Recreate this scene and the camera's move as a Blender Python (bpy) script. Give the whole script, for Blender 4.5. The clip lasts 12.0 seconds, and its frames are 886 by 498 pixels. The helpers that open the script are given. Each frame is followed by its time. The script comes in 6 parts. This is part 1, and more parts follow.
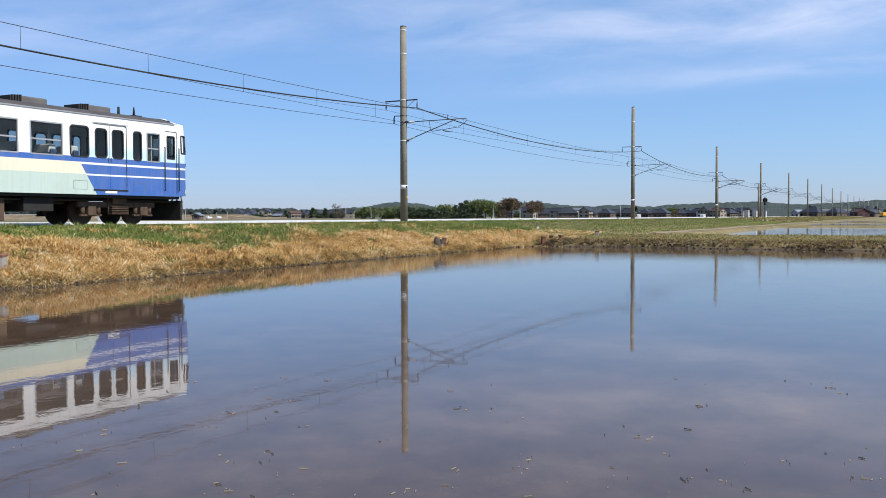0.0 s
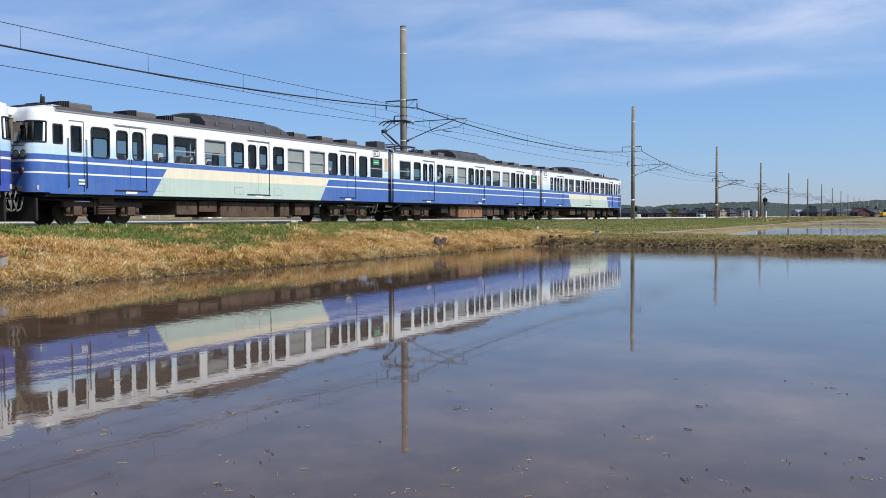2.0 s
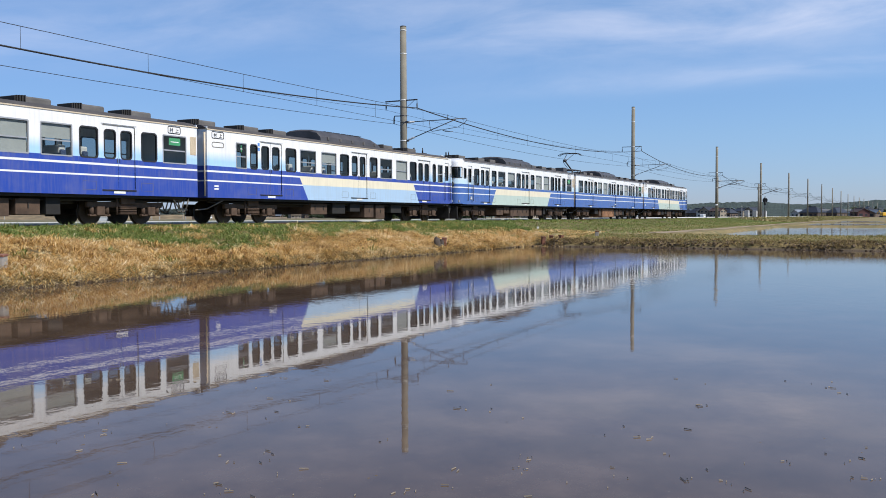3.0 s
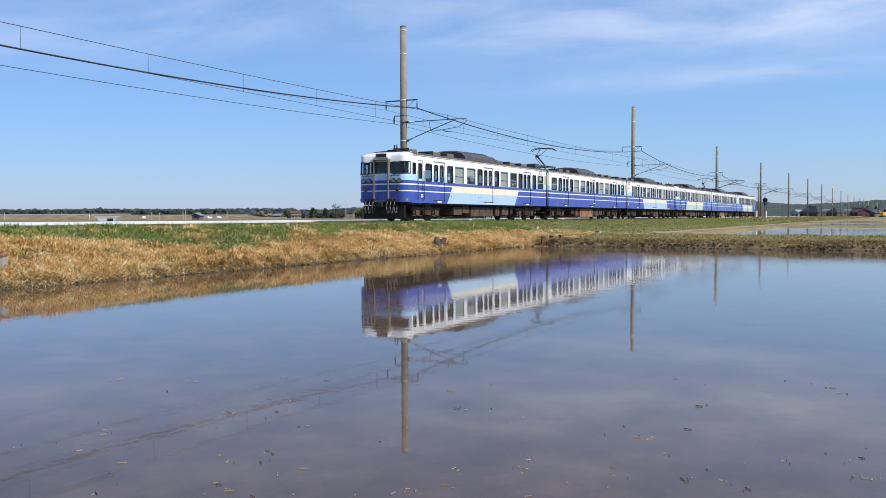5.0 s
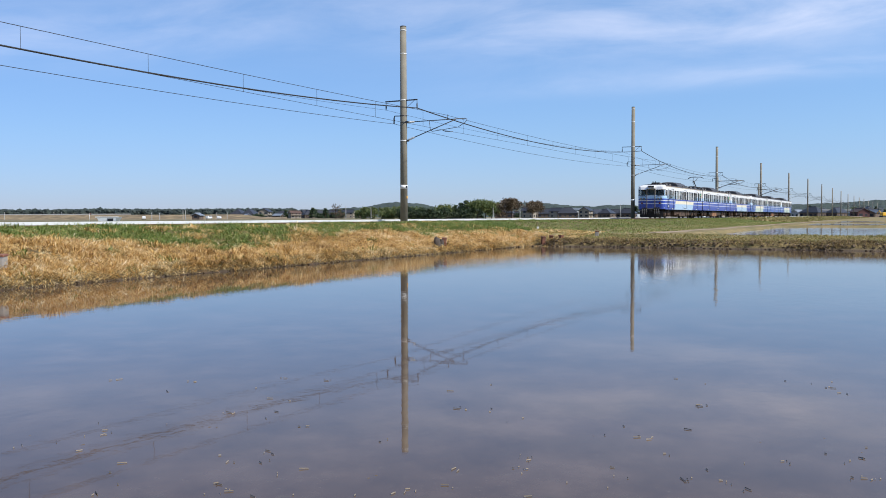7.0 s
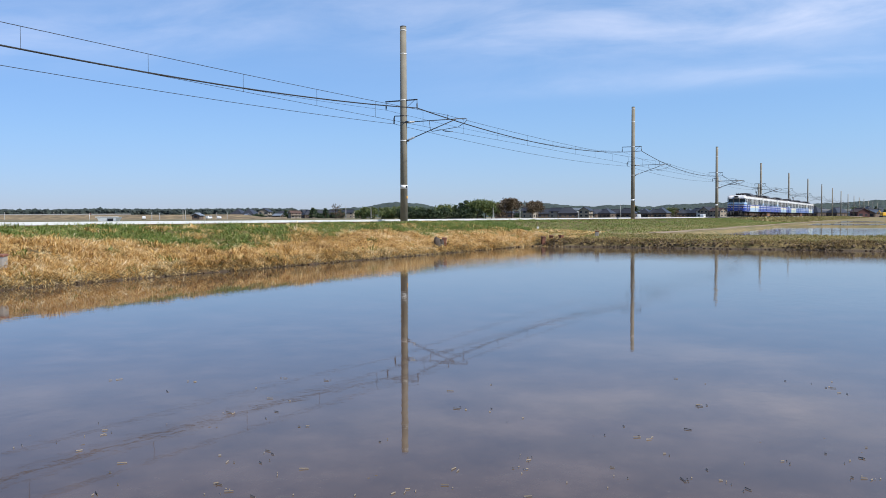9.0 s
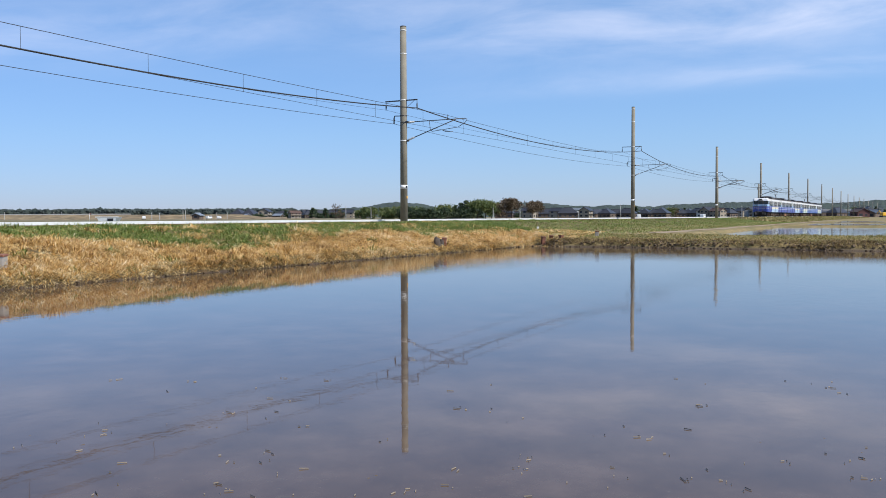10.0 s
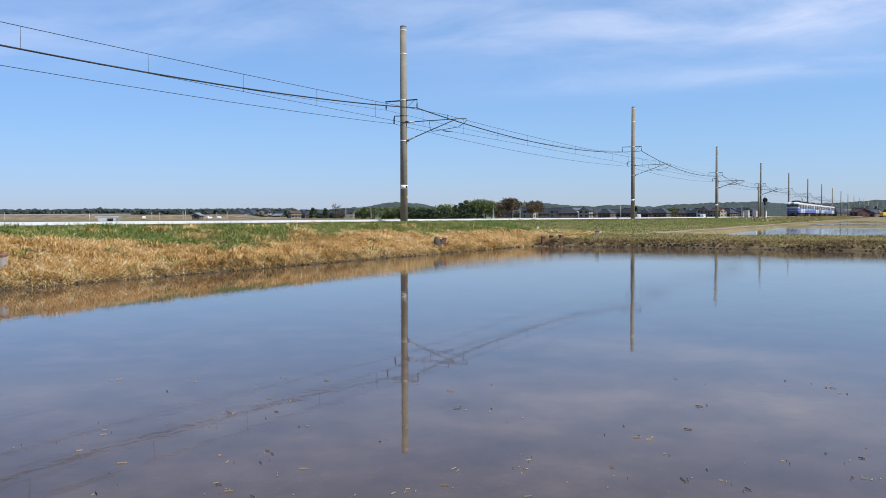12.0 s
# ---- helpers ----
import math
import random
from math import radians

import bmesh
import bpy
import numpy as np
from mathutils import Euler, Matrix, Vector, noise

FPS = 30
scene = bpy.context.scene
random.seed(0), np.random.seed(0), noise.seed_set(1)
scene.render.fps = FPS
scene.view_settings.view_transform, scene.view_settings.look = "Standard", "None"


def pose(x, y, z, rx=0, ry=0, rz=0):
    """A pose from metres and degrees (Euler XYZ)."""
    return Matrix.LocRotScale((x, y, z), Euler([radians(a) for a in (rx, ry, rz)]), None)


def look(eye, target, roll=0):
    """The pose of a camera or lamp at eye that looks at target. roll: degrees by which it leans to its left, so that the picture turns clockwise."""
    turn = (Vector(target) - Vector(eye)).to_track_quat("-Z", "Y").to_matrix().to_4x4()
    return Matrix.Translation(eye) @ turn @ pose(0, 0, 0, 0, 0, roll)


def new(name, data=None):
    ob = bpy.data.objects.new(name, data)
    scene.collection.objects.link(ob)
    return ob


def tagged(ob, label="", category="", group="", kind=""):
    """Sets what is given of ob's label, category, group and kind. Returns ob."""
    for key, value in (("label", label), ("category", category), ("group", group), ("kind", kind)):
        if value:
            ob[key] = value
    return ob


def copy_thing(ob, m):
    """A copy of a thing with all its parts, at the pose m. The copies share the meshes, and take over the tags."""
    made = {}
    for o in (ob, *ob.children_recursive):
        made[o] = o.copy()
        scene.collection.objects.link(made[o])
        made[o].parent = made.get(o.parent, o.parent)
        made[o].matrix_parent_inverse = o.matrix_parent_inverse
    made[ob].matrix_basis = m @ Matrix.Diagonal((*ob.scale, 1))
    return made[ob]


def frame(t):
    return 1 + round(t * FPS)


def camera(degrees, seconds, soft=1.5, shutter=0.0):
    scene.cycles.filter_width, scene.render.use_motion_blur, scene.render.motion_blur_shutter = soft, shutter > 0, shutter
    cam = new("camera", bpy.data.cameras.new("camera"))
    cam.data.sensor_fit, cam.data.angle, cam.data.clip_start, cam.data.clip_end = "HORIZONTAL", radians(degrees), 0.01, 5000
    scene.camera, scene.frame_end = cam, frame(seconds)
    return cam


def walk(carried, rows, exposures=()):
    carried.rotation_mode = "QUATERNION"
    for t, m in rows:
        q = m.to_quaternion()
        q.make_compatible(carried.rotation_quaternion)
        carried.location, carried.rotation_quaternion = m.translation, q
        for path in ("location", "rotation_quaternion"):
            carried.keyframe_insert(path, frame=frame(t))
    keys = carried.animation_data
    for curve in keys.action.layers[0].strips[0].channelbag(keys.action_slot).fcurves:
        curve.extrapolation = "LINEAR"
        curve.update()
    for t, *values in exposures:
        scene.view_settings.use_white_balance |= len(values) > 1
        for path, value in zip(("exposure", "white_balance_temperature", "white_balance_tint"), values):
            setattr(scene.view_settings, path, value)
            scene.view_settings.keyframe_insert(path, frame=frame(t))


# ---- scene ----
# Camera: stands on the near field bund; the track runs along +X, the camera looks a quarter turn off it.
EYE = Vector((0.0, 0.0, 1.40))
HEADING, TILT = radians(27.83), radians(-2.13)
VIEW = Vector((math.cos(HEADING) * math.cos(TILT), math.sin(HEADING) * math.cos(TILT), math.sin(TILT)))
cam = camera(54.2, 12.0, soft=0.9)
STAND = look(EYE, EYE + VIEW * 10, -0.17)
walk(cam, [(0.0, STAND), (12.0, STAND)], exposures=[(0.0, 0.25), (0.25, 0.19), (0.5, 0.13), (1.0, 0.10), (3.0, 0.09), (4.8, 0.24), (6.0, 0.25), (12.0, 0.25)])

# ---- light ----
SUN_EL = radians(46)
TO_SUN = Vector((-0.10, -0.995, 0)).normalized() * math.cos(SUN_EL) + Vector((0, 0, math.sin(SUN_EL)))
sun_data = bpy.data.lights.new("sun", "SUN")
sun_data.energy, sun_data.angle, sun_data.color = 4.6, radians(0.53), (1.0, 0.95, 0.87)
sun = new("sun", sun_data)
sun.matrix_world = look(TO_SUN * 50, (0, 0, 0))

world = bpy.data.worlds.new("sky")
scene.world = world
world.use_nodes = True
wn, wl = world.node_tree.nodes, world.node_tree.links
wn.clear()


def wnode(kind, **values):
    n = wn.new(kind)
    for key, value in values.items():
        n.inputs[int(key[1:])].default_value = value
    return n


def wmath(op, a, b=0.0, c=None, clamp=False):
    n = wn.new("ShaderNodeMath")
    n.operation, n.use_clamp = op, clamp
    for i, v in enumerate((a, b, c)):
        if v is None:
            continue
        if isinstance(v, (int, float)):
            n.inputs[i].default_value = v
        else:
            wl.new(v, n.inputs[i])
    return n.outputs[0]


sky = wn.new("ShaderNodeTexSky")
sky.sky_type, sky.sun_disc, sky.sun_elevation = "NISHITA", False, SUN_EL
sky.sun_rotation = math.atan2(TO_SUN.x, TO_SUN.y)
sky.air_density, sky.dust_density, sky.ozone_density = 1.0, 0.1, 3.0
direction = wn.new("ShaderNodeTexCoord")
turned = wn.new("ShaderNodeVectorRotate")
turned.rotation_type = "Z_AXIS"
turned.inputs["Angle"].default_value = -HEADING
wl.new(direction.outputs["Generated"], turned.inputs["Vector"])
axes = wn.new("ShaderNodeSeparateXYZ")
wl.new(turned.outputs[0], axes.inputs[0])
ahead, leftward, upward = axes.outputs
side = wmath("DIVIDE", leftward, wmath("MAXIMUM", ahead, 0.05))
lift = wmath("DIVIDE", upward, wmath("MAXIMUM", ahead, 0.05))
lift = wmath("ADD", lift, wmath("MULTIPLY", side, 0.07))
combine = wn.new("ShaderNodeCombineXYZ")
wl.new(wmath("MULTIPLY", side, 3.2), combine.inputs[0])
wl.new(wmath("MULTIPLY", lift, 15.0), combine.inputs[1])
streak = wn.new("ShaderNodeTexNoise")
streak.inputs["Scale"].default_value, streak.inputs["Detail"].default_value = 1.3, 9
streak.inputs["Roughness"].default_value, streak.inputs["Distortion"].default_value = 0.58, 0.35
wl.new(combine.outputs[0], streak.inputs["Vector"])


def band(height, width, low, high):
    """A veil of cirrus: strongest at one height, fading across the sky."""
    off = wmath("DIVIDE", wmath("SUBTRACT", lift, height), width)
    up = wmath("POWER", 2.718, wmath("MULTIPLY", wmath("MULTIPLY", off, off), -1.0))
    across = wn.new("ShaderNodeMapRange")
    across.interpolation_type = "SMOOTHSTEP"
    wl.new(side, across.inputs[0])
    across.inputs[1].default_value, across.inputs[2].default_value = low, high
    across.inputs[3].default_value, across.inputs[4].default_value = 0.0, 1.0
    return wmath("MULTIPLY", up, across.outputs[0])


veil = wmath("ADD", band(0.205, 0.038, 0.22, -0.38), wmath("MULTIPLY", band(0.140, 0.013, 0.10, -0.30), 0.5))
veil = wmath("ADD", veil, wmath("MULTIPLY", band(0.245, 0.04, -0.5, 0.3), 0.5))
veil = wmath("ADD", veil, wmath("MULTIPLY", band(0.40, 0.12, 0.7, -0.5), 0.32))
shape = wn.new("ShaderNodeMapRange")
shape.interpolation_type = "SMOOTHSTEP"
wl.new(streak.outputs[0], shape.inputs[0])
shape.inputs[1].default_value, shape.inputs[2].default_value = 0.22, 0.86
cover = wmath("MULTIPLY", wmath("MULTIPLY", shape.outputs[0], veil), 0.66, clamp=True)
tinted = wn.new("ShaderNodeMix")
tinted.data_type, tinted.blend_type = "RGBA", "MULTIPLY"
tinted.inputs[0].default_value = 1.0
wl.new(sky.outputs[0], tinted.inputs[6])
depth_ramp = wn.new("ShaderNodeValToRGB")
depth_ramp.color_ramp.elements[0].position, depth_ramp.color_ramp.elements[0].color = 0.0, (0.51, 0.62, 1.04, 1)
depth_ramp.color_ramp.elements[1].position, depth_ramp.color_ramp.elements[1].color = 0.27, (0.98, 1.14, 1.30, 1)
low_air = depth_ramp.color_ramp.elements.new(0.09)
low_air.color = (0.69, 0.825, 1.10, 1)
wl.new(upward, depth_ramp.inputs[0])
wl.new(depth_ramp.outputs[0], tinted.inputs[7])
clouded = wn.new("ShaderNodeMix")
clouded.data_type = "RGBA"
wl.new(cover, clouded.inputs[0])
evened = wn.new("ShaderNodeMix")
evened.data_type, evened.blend_type = "RGBA", "MULTIPLY"
evened.inputs[0].default_value = 1.0
turn_ramp = wn.new("ShaderNodeValToRGB")
turn_ramp.color_ramp.elements[0].position, turn_ramp.color_ramp.elements[0].color = 0.25, (1.0, 1.0, 1.0, 1)
turn_ramp.color_ramp.elements[1].position, turn_ramp.color_ramp.elements[1].color = 0.80, (0.72, 0.74, 0.79, 1)
wl.new(wmath("MULTIPLY_ADD", leftward, 0.5, 0.5), turn_ramp.inputs[0])
wl.new(tinted.outputs[2], evened.inputs[6])
wl.new(turn_ramp.outputs[0], evened.inputs[7])
wl.new(evened.outputs[2], clouded.inputs[6])
clouded.inputs[7].default_value = (7.7, 7.8, 9.0, 1)
back = wn.new("ShaderNodeBackground")
back.inputs[1].default_value = 0.112
wl.new(clouded.outputs[2], back.inputs[0])
wl.new(back.outputs[0], wn.new("ShaderNodeOutputWorld").inputs[0])


# ---- materials ----
def rgb(c):
    return (c[0], c[1], c[2], 1.0)


class Nodes:
    """A small wrapper for one node material."""

    def __init__(self, name):
        self.mat = bpy.data.materials.new(name)
        self.mat.use_nodes = True
        self.tree = self.mat.node_tree
        self.bsdf = self.tree.nodes["Principled BSDF"]
        self.coords = self.tree.nodes.new("ShaderNodeTexCoord")

    def add(self, kind):
        return self.tree.nodes.new(kind)

    def link(self, a, b):
        self.tree.links.new(a, b)

    def noise(self, scale, detail=4.0, rough=0.55, stretch=None, space="Object"):
        n = self.add("ShaderNodeTexNoise")
        n.inputs["Scale"].default_value, n.inputs["Detail"].default_value, n.inputs["Roughness"].default_value = scale, detail, rough
        if space == "World":
            src = self.add("ShaderNodeNewGeometry").outputs["Position"]
        else:
            src = self.coords.outputs[space]
        if stretch:
            m = self.add("ShaderNodeMapping")
            m.inputs["Scale"].default_value = stretch
            self.link(src, m.inputs[0])
            src = m.outputs[0]
        self.link(src, n.inputs["Vector"])
        return n.outputs[0]

    def ramp(self, fac, *stops):
        r = self.add("ShaderNodeValToRGB")
        el = r.color_ramp.elements
        el[0].position, el[0].color = stops[0][0], rgb(stops[0][1])
        el[1].position, el[1].color = stops[-1][0], rgb(stops[-1][1])
        for p, c in stops[1:-1]:
            e = el.new(p)
            e.color = rgb(c)
        self.link(fac, r.inputs[0])
        return r.outputs[0]

    def mix(self, fac, a, b, blend="MIX"):
        m = self.add("ShaderNodeMix")
        m.data_type, m.blend_type = "RGBA", blend
        for sock, v in ((m.inputs[0], fac), (m.inputs[6], a), (m.inputs[7], b)):
            if isinstance(v, (int, float)):
                sock.default_value = v
            elif isinstance(v, tuple):
                sock.default_value = rgb(v)
            else:
                self.link(v, sock)
        return m.outputs[2]

    def math(self, op, a, b=0.0, clamp=False):
        n = self.add("ShaderNodeMath")
        n.operation, n.use_clamp = op, clamp
        for sock, v in zip(n.inputs, (a, b)):
            if isinstance(v, (int, float)):
                sock.default_value = v
            else:
                self.link(v, sock)
        return n.outputs[0]

    def range(self, v, a, b, c=0.0, d=1.0, smooth=False):
        n = self.add("ShaderNodeMapRange")
        if smooth:
            n.interpolation_type = "SMOOTHSTEP"
        self.link(v, n.inputs[0])
        for i, x in enumerate((a, b, c, d)):
            n.inputs[i + 1].default_value = x
        return n.outputs[0]

    def base(self, v):
        self.link(v, self.bsdf.inputs["Base Color"])

    def bump(self, height, strength=0.3, distance=0.02):
        b = self.add("ShaderNodeBump")
        b.inputs["Strength"].default_value, b.inputs["Distance"].default_value = strength, distance
        self.link(height, b.inputs["Height"])
        self.link(b.outputs[0], self.bsdf.inputs["Normal"])

    def set(self, **values):
        for key, value in values.items():
            self.bsdf.inputs[key.replace("_", " ")].default_value = value
        return self


def worn(name, colour, rough=0.6, metal=0.0, spread=0.25, scale=3.0, fine=30.0, bump=0.15, per_object=0.0):
    """Paint, metal, concrete or wood with stains and grain at two scales."""
    n = Nodes(name)
    big, small = n.noise(scale, 5, 0.6), n.noise(fine, 3, 0.6)
    dark = tuple(max(0, c * (1 - spread)) for c in colour)
    light = tuple(min(1, c * (1 + spread * 0.6)) for c in colour)
    col = n.mix(n.range(big, 0.3, 0.7), dark, light)
    col = n.mix(n.math("MULTIPLY", n.range(small, 0.35, 0.7), 0.25), col, tuple(c * (1 - spread) * 0.7 for c in colour))
    if per_object:
        info = n.add("ShaderNodeObjectInfo")
        col = n.mix(n.math("MULTIPLY", info.outputs["Random"], per_object), col, tuple(c * 0.45 for c in colour))
    n.base(col)
    n.bump(small, bump, 0.01)
    n.set(Roughness=rough, Metallic=metal)
    return n.mat


def foliage(name, *stops, rough=0.6, translucency=0.25):
    """Leaves or blades whose shade differs from piece to piece."""
    n = Nodes(name)
    geo = n.add("ShaderNodeNewGeometry")
    big = n.noise(0.35, 3, 0.5, space="World")
    clump = n.noise(2.6, 3, 0.6, space="World")
    tone = n.math("ADD", n.math("MULTIPLY", n.math("SUBTRACT", big, 0.40), 0.8), n.math("MULTIPLY", n.math("SUBTRACT", clump, 0.45), 1.1))
    fac = n.math("ADD", n.math("MULTIPLY", geo.outputs["Random Per Island"], 0.75), tone, clamp=True)
    col = n.ramp(fac, *stops)
    n.base(col)
    n.set(Roughness=rough)
    soft = n.add("ShaderNodeBsdfTranslucent")
    n.link(col, soft.inputs[0])
    both = n.add("ShaderNodeMixShader")
    both.inputs[0].default_value = translucency
    n.link(n.bsdf.outputs[0], both.inputs[1])
    n.link(soft.outputs[0], both.inputs[2])
    n.link(both.outputs[0], n.tree.nodes["Material Output"].inputs[0])
    return n.mat


def ground_material():
    n = Nodes("field_soil_and_turf")
    big, mid, fine = n.noise(0.06, 5, 0.6, space="World"), n.noise(0.9, 5, 0.6, space="World"), n.noise(14, 4, 0.65, space="World")
    turf = n.ramp(mid, (0.3, (0.12, 0.12, 0.04)), (0.52, (0.25, 0.19, 0.075)), (0.72, (0.36, 0.26, 0.12)))
    field = n.ramp(big, (0.35, (0.20, 0.15, 0.08)), (0.5, (0.13, 0.13, 0.055)), (0.62, (0.24, 0.175, 0.09)))
    pos = n.add("ShaderNodeSeparateXYZ")
    n.link(n.add("ShaderNodeNewGeometry").outputs["Position"], pos.inputs[0])
    far = n.range(pos.outputs[1], 29.0, 45.0)
    col = n.mix(far, turf, field)
    # Darker ground colour on the bank paints in the shadow gaps between grass blades.
    gap_shade = n.math("MULTIPLY", n.range(pos.outputs[1], 16.2, 16.9), n.range(pos.outputs[1], 21.6, 22.4, 1.0, 0.0))
    col = n.mix(n.math("MULTIPLY", gap_shade, 0.75), col, (0.13, 0.085, 0.036))
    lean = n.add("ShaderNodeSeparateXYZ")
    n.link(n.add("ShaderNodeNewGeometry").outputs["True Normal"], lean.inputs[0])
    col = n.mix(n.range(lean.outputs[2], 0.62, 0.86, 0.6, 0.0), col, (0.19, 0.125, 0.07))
    wet = n.range(pos.outputs[2], -0.04, 0.07, 1.0, 0.0)
    col = n.mix(wet, col, (0.075, 0.052, 0.035))
    col = n.mix(n.math("MULTIPLY", n.range(fine, 0.4, 0.7), 0.35), col, (0.05, 0.04, 0.022))
    n.base(col)
    n.bump(n.math("ADD", fine, n.math("MULTIPLY", mid, 2.0)), 0.5, 0.05)
    n.set(Roughness=0.95)
    return n.mat


def water_material():
    """Shallow still water over brown paddy mud."""
    n = Nodes("paddy_water")
    big, mid, fine = n.noise(0.16, 4, 0.6, space="World"), n.noise(1.5, 5, 0.65, space="World"), n.noise(22, 3, 0.7, space="World")
    mud = n.ramp(mid, (0.3, (0.072, 0.046, 0.030)), (0.5, (0.102, 0.066, 0.043)), (0.7, (0.138, 0.092, 0.062)))
    mud = n.mix(n.range(big, 0.4, 0.65, 0.0, 0.4), mud, (0.068, 0.049, 0.039))
    mud = n.mix(n.range(fine, 0.56, 0.78, 0.0, 0.4), mud, (0.14, 0.11, 0.08))
    n.base(mud)
    waves = n.noise(1.0, 3, 0.5, stretch=(5.0, 7.0, 1.0), space="World")
    calm = n.range(n.noise(0.09, 3, 0.5, space="World"), 0.4, 0.62, 0.25, 1.0)
    pos = n.add("ShaderNodeSeparateXYZ")
    n.link(n.add("ShaderNodeNewGeometry").outputs["Position"], pos.inputs[0])
    calm = n.math("MULTIPLY", calm, n.range(pos.outputs[0], 12.0, 30.0, 1.0, 6.5))
    n.bump(n.math("MULTIPLY", waves, calm), 0.021, 0.05)
    n.set(Roughness=0.025, IOR=1.38)
    return n.mat


M_GROUND, M_WATER = ground_material(), water_material()
M_DRY = foliage("dry_reed_grass", (0.0, (0.11, 0.058, 0.018)), (0.22, (0.38, 0.205, 0.055)), (0.5, (0.68, 0.43, 0.135)), (0.78, (0.82, 0.62, 0.30)), (1.0, (0.90, 0.80, 0.56)))
M_THATCH = foliage("weathered_straw", (0.0, (0.12, 0.085, 0.035)), (0.5, (0.36, 0.275, 0.12)), (1.0, (0.66, 0.54, 0.31)))
M_BUND = foliage("brown_bund_grass", (0.0, (0.055, 0.038, 0.016)), (0.45, (0.20, 0.135, 0.055)), (0.8, (0.38, 0.27, 0.11)), (1.0, (0.55, 0.42, 0.20)))
M_GREEN = foliage("fresh_green_grass", (0.0, (0.085, 0.13, 0.02)), (0.5, (0.165, 0.225, 0.042)), (0.85, (0.25, 0.30, 0.075)), (1.0, (0.46, 0.42, 0.18)))
M_OLIVE = foliage("mixed_bund_grass", (0.0, (0.11, 0.13, 0.025)), (0.5, (0.24, 0.21, 0.06)), (1.0, (0.48, 0.37, 0.16)))
M_CONCRETE_POLE = worn("aged_pole_concrete", (0.225, 0.205, 0.160), 0.85, spread=0.2, scale=1.5, fine=40)
M_WHITE_CONCRETE = worn("sunlit_white_concrete", (0.58, 0.60, 0.60), 0.8, spread=0.1, scale=1.0, fine=8)
M_STEEL = worn("dark_galvanised_steel", (0.10, 0.10, 0.105), 0.5, 0.6, 0.3)
M_WIRE = worn("weathered_wire", (0.045, 0.042, 0.04), 0.6, 0.4, 0.3)
M_PORCELAIN = worn("white_porcelain", (0.75, 0.75, 0.73), 0.25, spread=0.1)
M_WHITE = worn("white_sign_paint", (0.8, 0.8, 0.78), 0.5, spread=0.08)
M_YELLOW = worn("orange_marker_paint", (0.65, 0.35, 0.06), 0.6, spread=0.2)
M_BLACK = worn("black_paint", (0.015, 0.015, 0.016), 0.5, spread=0.3)
M_RAIL = worn("rusty_rail_steel", (0.16, 0.085, 0.05), 0.6, 0.5, 0.3)
M_BALLAST = worn("crushed_stone_ballast", (0.30, 0.25, 0.20), 0.95, spread=0.5, scale=6, fine=35, bump=0.9)
M_SLEEPER = worn("concrete_sleeper", (0.36, 0.33, 0.29), 0.9, spread=0.25, per_object=0.4)
M_PATH = worn("dry_earth_path", (0.33, 0.25, 0.16), 0.95, spread=0.25, scale=0.8, fine=14, bump=0.5)
M_MUD = worn("wet_mud_clods", (0.13, 0.09, 0.052), 0.9, spread=0.4, scale=2, fine=20, bump=0.6)
M_STRAW = worn("floating_straw", (0.27, 0.22, 0.16), 0.8, spread=0.4)
M_WOOD = worn("weathered_grey_wood", (0.085, 0.065, 0.05), 0.9, spread=0.5, scale=6, fine=40, bump=0.6)
M_RED_STONE = worn("reddish_concrete_block", (0.23, 0.10, 0.062), 0.9, spread=0.4, scale=6, fine=30, bump=0.5)


# ---- mesh helpers ----
def part(name, bm, material, parent=None, label="", smooth=False):
    """Link a bmesh as one mesh object under a thing or a part."""
    me = bpy.data.meshes.new(name)
    bm.normal_update()
    bm.to_mesh(me)
    bm.free()
    for m in material if isinstance(material, (list, tuple)) else (material,):
        me.materials.append(m)
    if smooth:
        me.polygons.foreach_set("use_smooth", [True] * len(me.polygons))
    ob = new(name, me)
    if parent is not None:
        ob.parent = parent
    if label:
        ob["label"] = label
    return ob


def again(name, source, parent, m):
    """Another piece on the same mesh."""
    ob = new(name, source.data)
    ob.parent = parent
    ob.matrix_basis = m
    return ob


def box(bm, x0, x1, y0, y1, z0, z1, bevel=0.0, mat=0):
    made = bmesh.ops.create_cube(bm, size=1.0, matrix=Matrix.Translation(((x0 + x1) / 2, (y0 + y1) / 2, (z0 + z1) / 2)) @ Matrix.Diagonal((x1 - x0, y1 - y0, z1 - z0, 1)))
    faces = list({f for v in made["verts"] for f in v.link_faces})
    for f in faces:
        f.material_index = mat
    if bevel:
        edges = list({e for v in made["verts"] for e in v.link_edges})
        bmesh.ops.bevel(bm, geom=edges, offset=bevel, segments=2, affect="EDGES", profile=0.5, clamp_overlap=True)
    return bm


def boxed(*args, **kw):
    return box(bmesh.new(), *args, **kw)


def rod(bm, a, b, r0, r1=None, n=8, mat=0):
    """A tapered round bar from a to b."""
    a, b = Vector(a), Vector(b)
    r1 = r0 if r1 is None else r1
    turn = (b - a).to_track_quat("Z", "Y").to_matrix().to_4x4()
    made = bmesh.ops.create_cone(bm, cap_ends=True, segments=n, radius1=r0, radius2=r1, depth=(b - a).length, matrix=Matrix.Translation((a + b) / 2) @ turn)
    for f in {f for v in made["verts"] for f in v.link_faces}:
        f.material_index = mat
        f.smooth = len(f.verts) == 4
    return bm


def path_rod(bm, points, r, n=6):
    for a, b in zip(points, points[1:]):
        rod(bm, a, b, r, n=n)
    return bm


